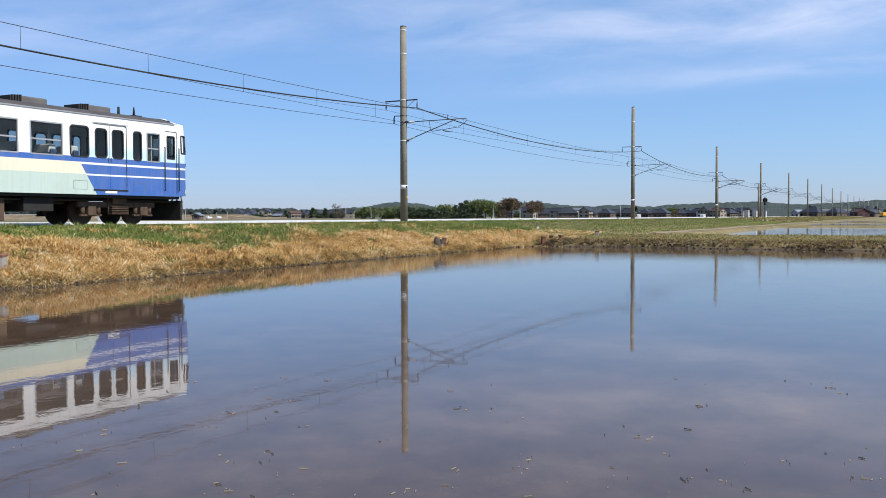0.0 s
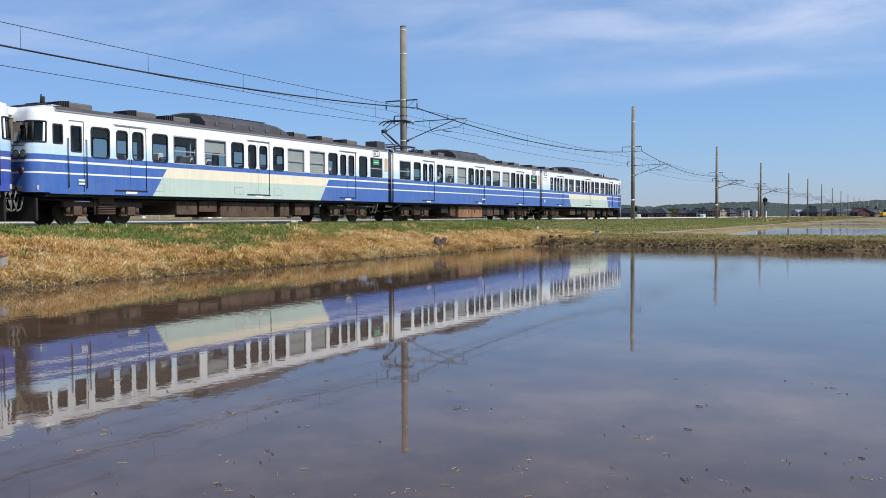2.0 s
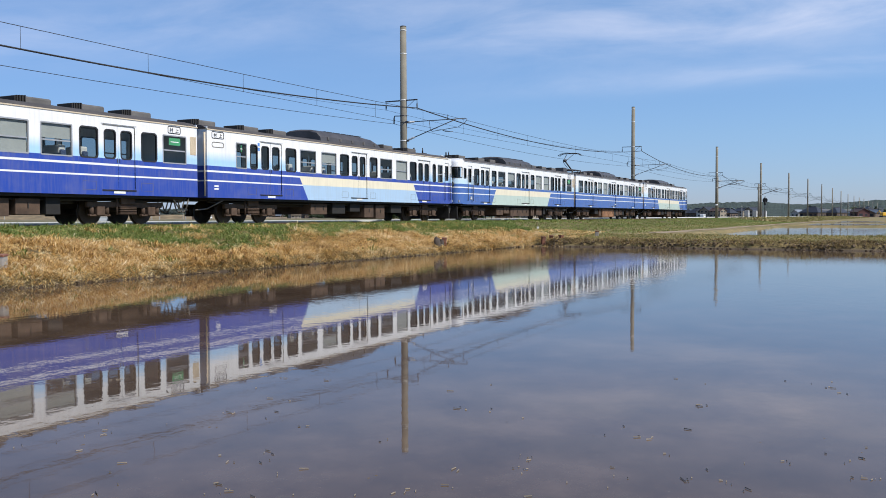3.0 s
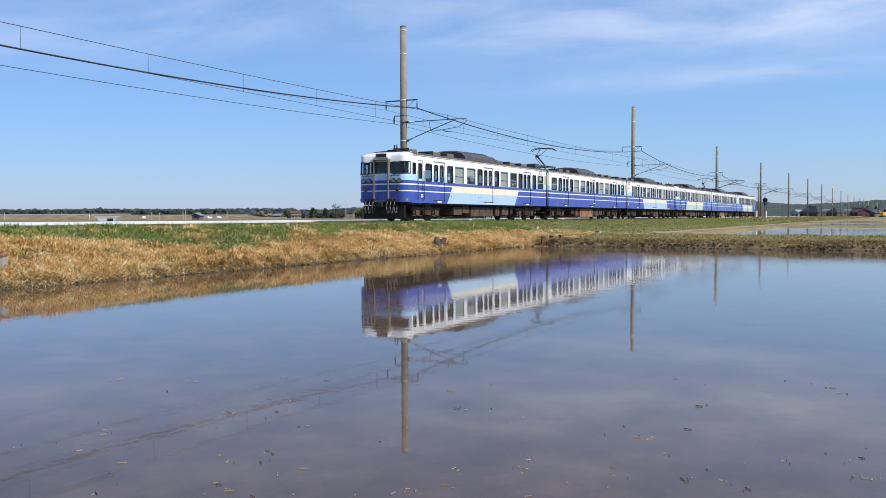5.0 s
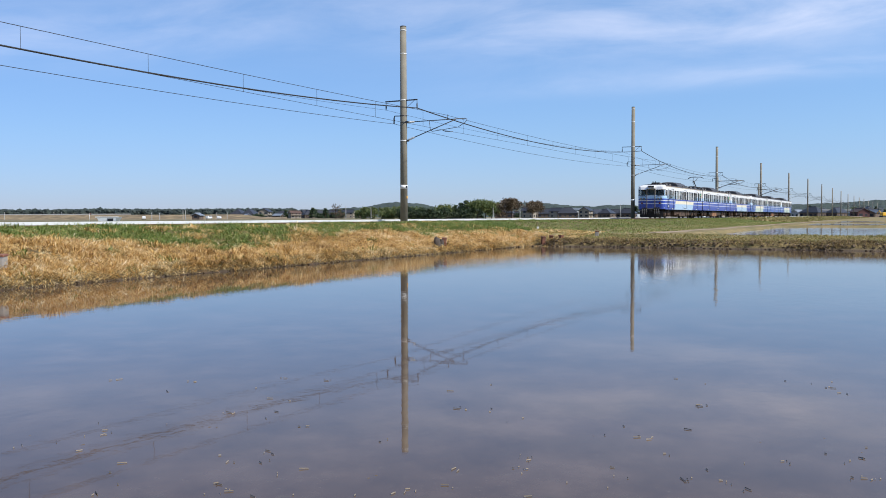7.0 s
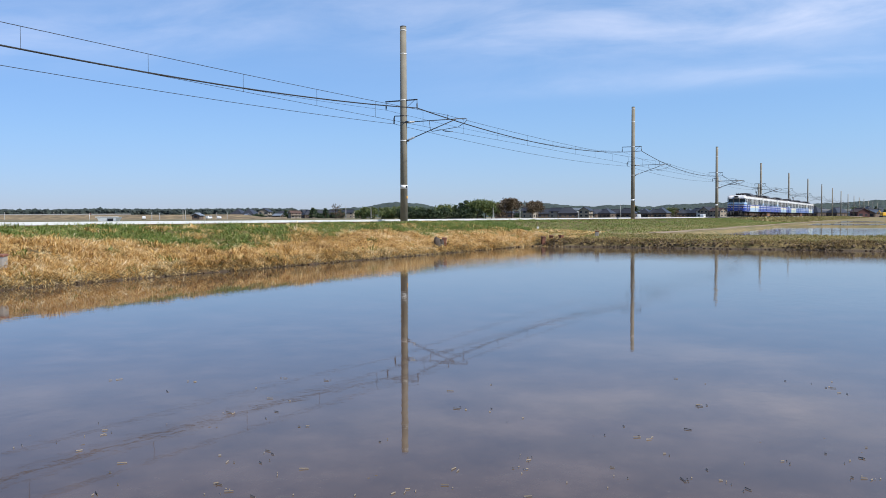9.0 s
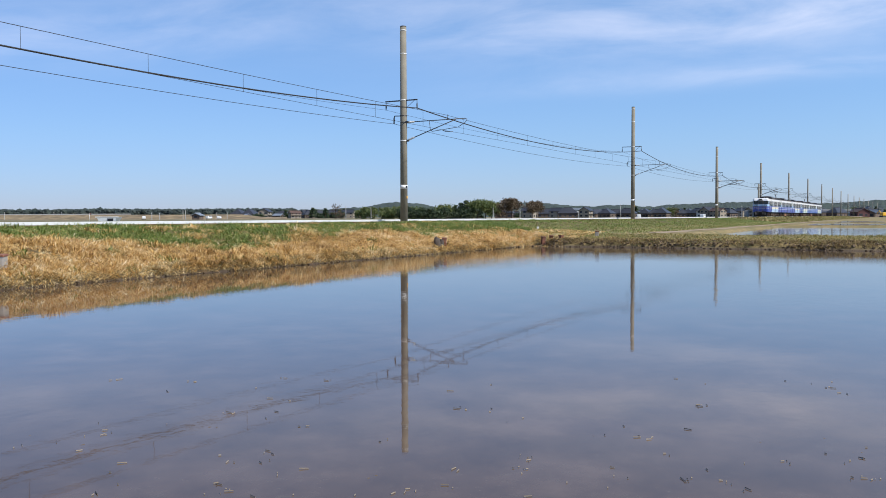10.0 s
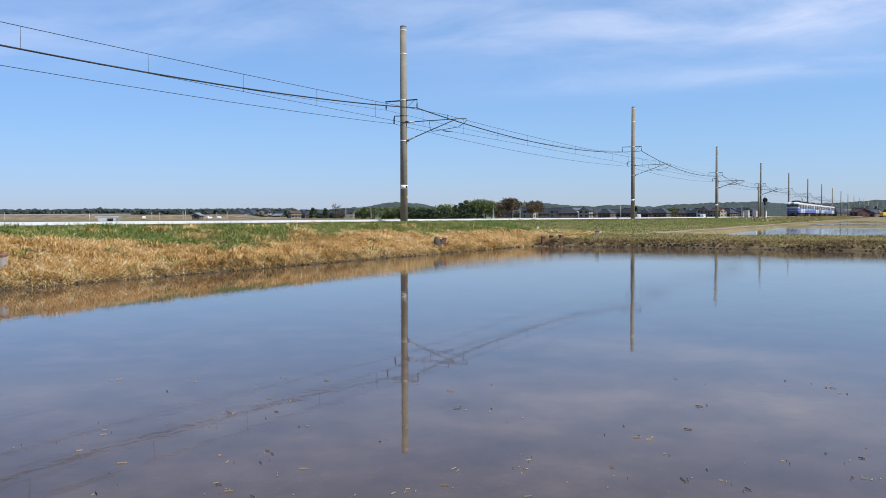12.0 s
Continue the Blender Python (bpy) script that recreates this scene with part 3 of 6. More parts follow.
def ring(bm, put, outer, inner, mat=0):
    """Faces between a rectangle's four corners (or a rounded outline) and a rounded hole."""
    vi = [[bm.verts.new(put(*p)) for p in corner] for corner in inner]
    if len(outer[0]) == 2 and not isinstance(outer[0][0], tuple):
        vo = [bm.verts.new(put(*p)) for p in outer]
        for c in range(4):
            for a, b in zip(vi[c], vi[c][1:]):
                bm.faces.new((vo[c], a, b)).material_index = mat
            d = (c + 1) % 4
            bm.faces.new((vo[c], vi[c][-1], vi[d][0], vo[d])).material_index = mat
    else:
        vo = [[bm.verts.new(put(*p)) for p in corner] for corner in outer]
        fi, fo = [v for c in vi for v in c], [v for c in vo for v in c]
        for k in range(len(fi)):
            j = (k + 1) % len(fi)
            bm.faces.new((fo[k], fo[j], fi[j], fi[k])).material_index = mat


def side_panel(bm, y, x_from, x_to, holes, z0=FLOOR_Z, z1=GUTTER_Z, mat=0):
    """A flat car side at y with rounded openings cut through it."""
    put = lambda x, z: (x, y, z)
    pad = 0.03
    holes = sorted(holes)
    edges = [x_from]
    for a, b, c, d, r in holes:
        edges += [a - pad, b + pad]
    edges.append(x_to)

    def quad(a, b, c, d):
        if b - a > 1e-4 and d - c > 1e-4:
            f = bm.faces.new([bm.verts.new(p) for p in (put(a, c), put(b, c), put(b, d), put(a, d))])
            f.material_index = mat
    for k in range(0, len(edges), 2):
        quad(edges[k], edges[k + 1], z0, z1)
    for a, b, c, d, r in holes:
        A, B, C, D = a - pad, b + pad, c - pad, d + pad
        quad(A, B, z0, C)
        quad(A, B, D, z1)
        ring(bm, put, [(B, D), (A, D), (A, C), (B, C)], rounded(a, b, c, d, r), mat)


def frame_ring(y, x0, x1, z0, z1, r, width, depth=0.05):
    """A rounded window frame with thickness."""
    bm = bmesh.new()
    s = -1 if y < 0 else 1
    out, inn = rounded(x0 - 0.012, x1 + 0.012, z0 - 0.012, z1 + 0.012, r + 0.012), rounded(x0 + width, x1 - width, z0 + width, z1 - width, max(0.01, r - width * 0.5))
    ring(bm, lambda x, z: (x, y + s * 0.006, z), out, inn)
    a = [[bm.verts.new((x, y + s * 0.006, z)) for x, z in c] for c in inn]
    b = [[bm.verts.new((x, y - s * depth, z)) for x, z in c] for c in inn]
    fa, fb = [v for c in a for v in c], [v for c in b for v in c]
    for k in range(len(fa)):
        j = (k + 1) % len(fa)
        bm.faces.new((fa[k], fa[j], fb[j], fb[k]))
    return bm


def pane(y, x0, x1, z0, z1):
    bm = bmesh.new()
    bm.faces.new([bm.verts.new(p) for p in ((x0, y, z0), (x1, y, z0), (x1, y, z1), (x0, y, z1))])
    return bm


def add_window(car, kind, x0, x1, s, blind, sticker):
    y = s * SIDE
    z0, z1 = (SILL_Z, HEAD_Z) if kind != "quarter" else (2.42, 3.0)
    if kind == "sash":
        w = part("sash_window", frame_ring(y, x0, x1, z0, z1, 0.03, 0.028), M_SASH, car)
        part("sash_rail", boxed(x0 + 0.04, x1 - 0.04, y - s * 0.035 - 0.015, y - s * 0.035 + 0.015, 2.50, 2.545), M_SASH, w)
    else:
        w = part("fixed_window", frame_ring(y, x0, x1, z0, z1, 0.11 if kind != "quarter" else 0.04, 0.035), M_GASKET, car)
    p = part("pane", pane(y - s * 0.03, x0, x1, z0, z1), M_PANE, w)
    p.visible_shadow = False
    if blind:
        part("blind", boxed(x0 + 0.03, x1 - 0.03, y - s * 0.07 - 0.006, y - s * 0.07 + 0.006, z1 - blind, z1), M_BLIND, w, "drawn grey blind")
    if sticker:
        part("sticker", boxed(x0 + 0.3, x1 - 0.25, y - s * 0.026 - 0.002, y - s * 0.026 + 0.002, 2.70, 2.95), M_STICKER, w, "green sticker")
        part("sticker_line", boxed(x0 + 0.38, x1 - 0.33, y - s * 0.022 - 0.002, y - s * 0.022 + 0.002, 2.80, 2.83), M_WHITE, w)


def add_door(car, x0, x1, s, mat):
    y = s * (SIDE - 0.035)
    mid = (x0 + x1) / 2
    for a, b in ((x0, mid - 0.006), (mid + 0.006, x1)):
        bm = bmesh.new()
        wa, wb = (a + 0.10, b - 0.09) if a == x0 else (a + 0.09, b - 0.10)
        side_panel(bm, y, a, b, [(wa, wb, SILL_Z + 0.02, HEAD_Z - 0.02, 0.11)], 1.12, 3.16)
        d = part("sliding_door", bm, mat, car)
        w = part("door_window", frame_ring(y, wa, wb, SILL_Z + 0.02, HEAD_Z - 0.02, 0.11, 0.03), M_GASKET, d)
        part("pane", pane(y - s * 0.025, wa, wb, SILL_Z, HEAD_Z), M_PANE, d).visible_shadow = False
        hx = b - 0.045 if a == x0 else a + 0.045
        part("door_handle", boxed(hx - 0.012, hx + 0.012, y - 0.012, y + 0.012, 1.98, 2.12), M_STEEL, d)
    bm = boxed(x0 - 0.02, x1 + 0.02, s * SIDE - 0.02, s * SIDE + 0.035, 1.08, 1.12)
    part("door_step", bm, M_UNDER, car)
    bm = boxed(mid - 0.23, mid + 0.23, s * SIDE - 0.01, s * SIDE + 0.012, 1.0, 1.07)
    part("step_plate", bm, M_WHITE, car, "small white step plate")
    for x in (x0 - 0.75, x1 + 0.25):
        bm = bmesh.new()
        for a, b, c, d in ((x, x + 0.5, 1.10, 1.108), (x, x + 0.5, 1.36, 1.368), (x, x + 0.008, 1.10, 1.37), (x + 0.492, x + 0.5, 1.10, 1.37)):
            box(bm, a, b, s * SIDE - 0.004, s * SIDE + 0.004, c, d)
        part("hatch_seam", bm, M_BELLOWS, car)


def add_cab_door(car, x0, x1, s, mat):
    y = s * (SIDE - 0.03)
    wa, wb = x0 + 0.09, x1 - 0.07
    bm = bmesh.new()
    side_panel(bm, y, x0, x1, [(wa, wb, 2.22, HEAD_Z - 0.03, 0.04)], 1.02, 3.16)
    d = part("cab_door", bm, mat, car)
    part("door_window", frame_ring(y, wa, wb, 2.22, HEAD_Z - 0.03, 0.04, 0.03), M_GASKET, d)
    part("pane", pane(y - s * 0.025, wa, wb, 2.2, HEAD_Z), M_PANE, d).visible_shadow = False
    for x in (x0 - 0.06, x1 + 0.06):
        bm = rod(bmesh.new(), (x, s * (SIDE + 0.05), 1.15), (x, s * (SIDE + 0.05), 2.6), 0.014)
        for z in (1.15, 2.6):
            rod(bm, (x, s * (SIDE + 0.05), z), (x, s * SIDE, z), 0.012)
        part("grab_rail", bm, M_STEEL, car)


def add_bogie(car, x, dark):
    b = part("bogie", boxed(x - 0.35, x + 0.35, -1.02, 1.02, 0.42, 0.62, 0.04), M_UNDER, car)
    for s in (-1, 1):
        bm = bmesh.new()
        y = s * 1.0
        box(bm, x - 1.55, x + 1.55, y - 0.07, y + 0.07, 0.56, 0.74, 0.03)
        for w in (-1.05, 1.05):
            box(bm, x + w - 0.16, x + w + 0.16, y - 0.11, y + 0.11, 0.30, 0.60, 0.03)
            for k in (-0.30, 0.30):
                rod(bm, (x + w + k, y, 0.34), (x + w + k, y, 0.60), 0.075, n=10)
            box(bm, x + w - 0.40, x + w + 0.40, y - 0.06, y + 0.06, 0.28, 0.34, 0.01)
        part("side_frame", bm, M_BRAKE_DUST, b)
        bm = bmesh.new()
        box(bm, x - 0.3, x + 0.3, y - 0.1 + s * 0.06, y + 0.1 + s * 0.06, 0.66, 0.9, 0.03)
        for k in range(5):
            box(bm, x - 0.34 + 0.0, x + 0.34, y - 0.08 + s * 0.08, y + 0.08 + s * 0.08, 0.34 + k * 0.055, 0.37 + k * 0.055, 0.008)
        rod(bm, (x - 0.42, y + s * 0.08, 0.32), (x - 0.42, y + s * 0.08, 0.86), 0.03)
        part("bolster_spring", bm, M_BRAKE_DUST, b)
    for w in (-1.05, 1.05):
        bm = bmesh.new()
        for s in (-1, 1):
            rod(bm, (x + w, s * 0.535 - 0.06, 0.43), (x + w, s * 0.535 + 0.06, 0.43), 0.43, n=28)
            rod(bm, (x + w, s * 0.50 - 0.02, 0.43), (x + w, s * 0.50 + 0.02, 0.43), 0.45, n=28)
            rod(bm, (x + w, s * 0.62, 0.43), (x + w, s * 0.66, 0.43), 0.2, n=16)
        rod(bm, (x + w, -0.95, 0.43), (x + w, 0.95, 0.43), 0.08, n=10)
        part("wheelset", bm, M_WHEEL, b)


def add_vent(car, x):
    v = part("roof_vent", boxed(x - 0.55, x + 0.34, -0.42, 0.42, 3.62, 3.86, 0.05), M_VENT, car, "sooty box roof vent")
    bm = bmesh.new()
    for k in range(4):
        box(bm, x - 0.62 - 0.09 * k + 0.06, x - 0.58 - 0.09 * k + 0.06, -0.40, 0.40, 3.66 + 0.01 * k, 3.89 - 0.008 * k, 0.012)
    box(bm, x - 0.86, x - 0.5, -0.34, 0.34, 3.66, 3.86, 0.02)
    part("vent_slats", bm, M_VENT_DARK, v)


def add_cooler(car):
    bm = bmesh.new()
    prof = [(-1.18, 3.50), (-1.15, 3.72), (-0.95, 3.92), (-0.55, 4.03), (0.0, 4.06), (0.55, 4.03), (0.95, 3.92), (1.15, 3.72), (1.18, 3.50)]
    rows = []
    for x, k in ((-2.45, 0.0), (-2.45, 0.95), (-2.36, 1.06), (-1.2, 1.08), (1.2, 1.06), (1.9, 0.98), (2.38, 0.70), (2.45, 0.0)):
        rows.append([bm.verts.new((x, y, 3.45 + (z - 3.45) * k if k else 3.45)) for y, z in prof])
    for a, b in zip(rows, rows[1:]):
        for i in range(len(prof) - 1):
            bm.faces.new((a[i], b[i], b[i + 1], a[i + 1]))
    c = part("air_conditioner", bm, M_COOLER, car, "large sooty domed roof air conditioner")
    for k in range(5):
        bm = bmesh.new()
        x = -1.9 + k * 0.95
        box(bm, x - 0.05, x + 0.05, -1.20, -1.12, 3.60, 3.74, 0.01)
        part("latch", bm, M_VENT, c)
    bm = bmesh.new()
    for k in range(14):
        box(bm, -1.5 + k * 0.22, -1.38 + k * 0.22, -0.7, 0.7, 4.03, 4.062, 0.005)
    part("cooler_grille", bm, M_VENT_DARK, c)


def add_pantograph(car, x):
    base = bmesh.new()
    for y in (-0.6, 0.6):
        path_rod(base, [(x - 0.9, y, 3.92), (x + 1.3, y, 3.92)], 0.03)
    for xx in (x - 0.9, x + 0.2, x + 1.3):
        path_rod(base, [(xx, -0.6, 3.92), (xx, 0.6, 3.92)], 0.03)
    p = part("pantograph", base, M_STEEL, car, "raised single-arm pantograph")
    for xx in (x - 0.8, x + 1.2):
        for y in (-0.6, 0.6):
            bm = bmesh.new()
            for k in range(4):
                rod(bm, (xx, y, 3.58 + k * 0.08), (xx, y, 3.65 + k * 0.08), 0.075, 0.045, 10)
            part("insulator", bm, M_VENT, p)
    bm = path_rod(bmesh.new(), [(x + 0.8, 0, 3.95), (x - 0.85, 0, 4.62)], 0.055, 8)
    path_rod(bm, [(x + 0.45, 0.1, 3.95), (x - 0.95, 0.1, 4.5)], 0.02)
    rod(bm, (x - 0.85, -0.12, 4.62), (x - 0.85, 0.12, 4.62), 0.1, n=10)
    part("lower_arm", bm, M_STEEL, p)
    bm = bmesh.new()
    for y in (-0.28, 0.28):
        path_rod(bm, [(x - 0.85, y * 0.4, 4.62), (x + 0.35, y, 5.18)], 0.026)
    part("upper_arm", bm, M_STEEL, p)
    bm = bmesh.new()
    for dx in (0.16, 0.55):
        path_rod(bm, [(x + dx, -0.95, 5.08), (x + dx, -0.72, 5.23), (x + dx, -0.55, 5.26), (x + dx, 0.55, 5.26), (x + dx, 0.72, 5.23), (x + dx, 0.95, 5.08)], 0.028)
    for y in (-0.4, 0.4):
        path_rod(bm, [(x + 0.16, y, 5.24), (x + 0.55, y, 5.24)], 0.025)
    part("contact_head", bm, M_BLACK, p)
    part("arrester_box", boxed(x - 2.1, x - 1.35, -0.35, 0.35, 3.62, 4.02, 0.03), M_COOLER, car)
    bm = path_rod(bmesh.new(), [(x + 1.5, -0.5, 3.7), (x + 2.2, -0.5, 3.72), (x + 2.4, -0.3, 3.66)], 0.035)
    for k in range(2):
        rod(bm, (x + 1.7 + k * 0.45, -0.2, 3.62), (x + 1.7 + k * 0.45, -0.2, 3.9), 0.05)
    part("roof_cables", bm, M_BLACK, car)


def add_sign(car, x0, x1, s):
    """Roll sign with the destination, written as it stands."""
    y = s * SIDE
    bm = frame_ring(y, x0, x1, 3.10, 3.34, 0.05, 0.018, 0.02)
    sign = part("destination_sign", bm, M_GASKET, car)
    part("sign_face", boxed(x0 + 0.01, x1 - 0.01, y - s * 0.012 - 0.004, y - s * 0.012 + 0.004, 3.11, 3.33), M_BLIND, sign)
    if s < 0:
        for k, glyph in enumerate("\u6751\u4e0a"):
            text = bpy.data.curves.new("lettering", "FONT")
            text.body, text.size, text.align_x, text.extrude = glyph, 0.17, "CENTER", 0.001
            text.materials.append(M_BLACK)
            ob = new("lettering", text)
            ob.parent = sign
            ob.matrix_basis = pose(x0 + (x1 - x0) * (0.27 + 0.46 * k), y - 0.012, 3.15, 90, 0, 0)


def cab_outline(n=7):
    """Half plan of the rounded cab end: (set back from the nose, half width)."""
    pts = []
    for k in range(n + 1):
        a = radians(90 * k / n)
        pts.append((0.42 * (1 - math.cos(a)), 1.05 + 0.40 * math.sin(a)))
    return pts


def add_cab(car, sign, mat):
    """The cab end: sign is +1 at the car's front, -1 at its rear."""
    nose = 9.75
    plan = cab_outline()
    plan = [(0.0, 0.0), (0.0, 0.46)] + plan
    levels = [(0.98, 0.0), (1.3, 0.0), (1.95, 0.0), (2.36, 0.0), (2.44, 0.01), (3.04, 0.10), (3.12, 0.12), (3.32, 0.18), (3.42, 0.26), (3.46, 0.31), (3.54, 0.55), (3.60, 0.85)]
    bm = bmesh.new()
    grid = []
    for z, backset in levels:
        squeeze = 1.0 if z < 3.43 else 1.0 - (z - 3.43) * 1.2
        start = 9.19 if z < 3.43 else 8.9
        ease = lambda w: 1.0 - 0.68 * max(0.0, w - 0.46) / 0.99 if z < 3.43 else 1.0
        row = [bm.verts.new((sign * (nose - d - backset * ease(w)), -w * squeeze * 1.0015, z)) for d, w in reversed(plan)] + [bm.verts.new((sign * (nose - d - backset * ease(w)), w * squeeze * 1.0015, z)) for d, w in plan[1:]]
        row = [bm.verts.new((sign * start, -1.4522 * squeeze, z))] + row + [bm.verts.new((sign * start, 1.4522 * squeeze, z))]
        grid.append(row)
    holes = []
    n = len(grid[0])
    for r, (a, b) in enumerate(zip(grid, grid[1:])):
        for i in range(n - 1):
            if r == 4:
                y = (a[i].co.y + a[i + 1].co.y) / 2
                if 0.46 < abs(y) < 1.44 and i not in (0, n - 2):
                    holes.append([v.co.copy() for v in (a[i], a[i + 1], b[i + 1], b[i])])
                    continue
                if abs(y) < 0.46:
                    holes.append([v.co.copy() for v in (a[i], a[i + 1], b[i + 1], b[i])])
                    continue
            bm.faces.new((a[i], a[i + 1], b[i + 1], b[i]))
    bm.faces.new(grid[-1])
    cab = part("cab_end", bm, mat, car, smooth=True)
    glass = bmesh.new()
    for quad in holes:
        glass.faces.new([glass.verts.new((c.x - sign * 0.02, c.y, c.z)) for c in quad])
    part("windscreen", glass, M_PANE, cab).visible_shadow = False
    for s in (-1, 1):
        edge = [(sign * (nose - d - 0.0), s * w) for d, w in plan[2:]]
        bm = bmesh.new()
        for z, k in ((2.44, 0.01), (3.04, 0.10)):
            path_rod(bm, [(x - sign * k * (1.0 - 0.68 * max(0.0, abs(y) - 0.46) / 0.99), y, z) for x, y in edge], 0.025)
        path_rod(bm, [(edge[0][0] - sign * 0.01, edge[0][1] - s * 0.42, 2.44), (edge[0][0] - sign * 0.01, edge[0][1], 2.44)], 0.025)
        path_rod(bm, [(edge[0][0] - sign * 0.10, edge[0][1] - s * 0.42, 3.04), (edge[0][0] - sign * 0.10, edge[0][1], 3.04)], 0.025)
        for k in (3, 7):
            x, y = edge[k]
            path_rod(bm, [(x - sign * 0.01, y, 2.44), (x - sign * 0.10 * (1.0 - 0.68 * max(0.0, abs(y) - 0.46) / 0.99), y, 3.04)], 0.03)
        part("windscreen_frame", bm, M_GASKET, cab)
        bm = path_rod(bmesh.new(), [(sign * (nose + 0.04), s * 0.8, 2.36), (sign * (nose + 0.02), s * 0.95, 2.8)], 0.012)
        part("wiper", bm, M_BLACK, cab)
        bm = path_rod(bmesh.new(), [(sign * (nose + 0.05), s * 0.5, 2.33), (sign * (nose + 0.05), s * 1.15, 2.33)], 0.014)
        part("hand_rail", bm, M_STEEL, cab)
        for y in (0.74, 1.06):
            lamp = part("headlight", rod(bmesh.new(), (sign * (nose - 0.08), s * y, 2.08), (sign * (nose + 0.05), s * y, 2.08), 0.13, n=16), M_STEEL, cab)
            part("lens", rod(bmesh.new(), (sign * (nose + 0.046), s * y, 2.08), (sign * (nose + 0.056), s * y, 2.08), 0.095, n=16), M_LENS, lamp)
        lamp = part("tail_light", rod(bmesh.new(), (sign * (nose - 0.05), s * 0.95, 1.62), (sign * (nose + 0.05), s * 0.95, 1.62), 0.10, n=14), M_STEEL, cab)
        part("lens", rod(bmesh.new(), (sign * (nose + 0.046), s * 0.95, 1.62), (sign * (nose + 0.06), s * 0.95, 1.62), 0.075, n=14), M_TAIL, lamp)
        for k in range(3):
            y = s * (0.42 + 0.22 * k)
            pts = [(sign * (nose + 0.12), y, 1.02), (sign * (nose + 0.2), y + 0.02, 0.75), (sign * (nose + 0.16), y + s * 0.05, 0.42), (sign * (nose + 0.02), y + s * 0.03, 0.5), (sign * (nose - 0.1), y, 0.85)]
            part("jumper_hose", path_rod(bmesh.new(), pts, 0.025), M_HOSE, cab)
            part("hose_socket", boxed(*sorted((sign * (nose - 0.05), sign * (nose + 0.14))), y - 0.07, y + 0.07, 1.0, 1.16, 0.02), M_UNDER, cab)
    part("cab_bulkhead", boxed(*sorted((sign * 8.0, sign * 8.05)), -1.4, 1.4, 1.1, 3.3), M_LINING, cab)
    part("driving_desk", boxed(*sorted((sign * 9.0, sign * 9.3)), -1.2, 1.2, 1.1, 2.3, 0.05), M_UNDER, cab)
    # gangway door in its proud frame
    bm = bmesh.new()
    for y0, y1, z0, z1 in ((-0.46, -0.40, 1.0, 3.16), (0.40, 0.46, 1.0, 3.16), (-0.46, 0.46, 3.10, 3.16), (-0.46, 0.46, 1.0, 1.06)):
        box(bm, *sorted((sign * (nose - 0.15), sign * (nose + 0.10))), y0, y1, z0, z1, 0.02)
    part("gangway_frame", bm, M_BELLOWS, cab, "grey-brown gangway frame")
    part("gangway_door", boxed(*sorted((sign * (nose - 0.02), sign * (nose + 0.03))), -0.38, 0.38, 1.06, 2.44), mat, cab)
    bm = boxed(*sorted((sign * (nose - 0.35), sign * (nose + 0.02))), -0.36, 0.36, 3.24, 3.5, 0.05)
    part("headsign_box", bm, M_WHITE, cab)
    part("headsign", boxed(*sorted((sign * (nose + 0.015), sign * (nose + 0.03))), -0.30, 0.30, 3.28, 3.46, 0.01), M_BLACK, cab)
    bm = rod(bmesh.new(), (sign * (nose - 0.1), 0, 0.88), (sign * (nose + 0.22), 0, 0.88), 0.09, n=12)
    box(bm, *sorted((sign * (nose + 0.1), sign * (nose + 0.26))), -0.16, 0.16, 0.74, 1.0, 0.03)
    part("coupler", bm, M_UNDER, cab)
    part("pilot", boxed(*sorted((sign * (nose - 0.3), sign * (nose - 0.22))), -1.25, 1.25, 0.14, 0.82, 0.03), M_UNDER, cab, "dark snow plough plate")
    bm = boxed(*sorted((sign * 8.3, sign * 8.7)), -0.3, 0.3, 3.62, 3.74, 0.03)
    rod(bm, (sign * 8.1, 0.2, 3.6), (sign * 8.1, 0.2, 4.02), 0.05, 0.04)
    rod(bm, (sign * 8.45, -0.15, 3.7), (sign * 8.45, -0.15, 4.02), 0.05, 0.02)
    part("horn_and_aerial", bm, M_UNDER, car)


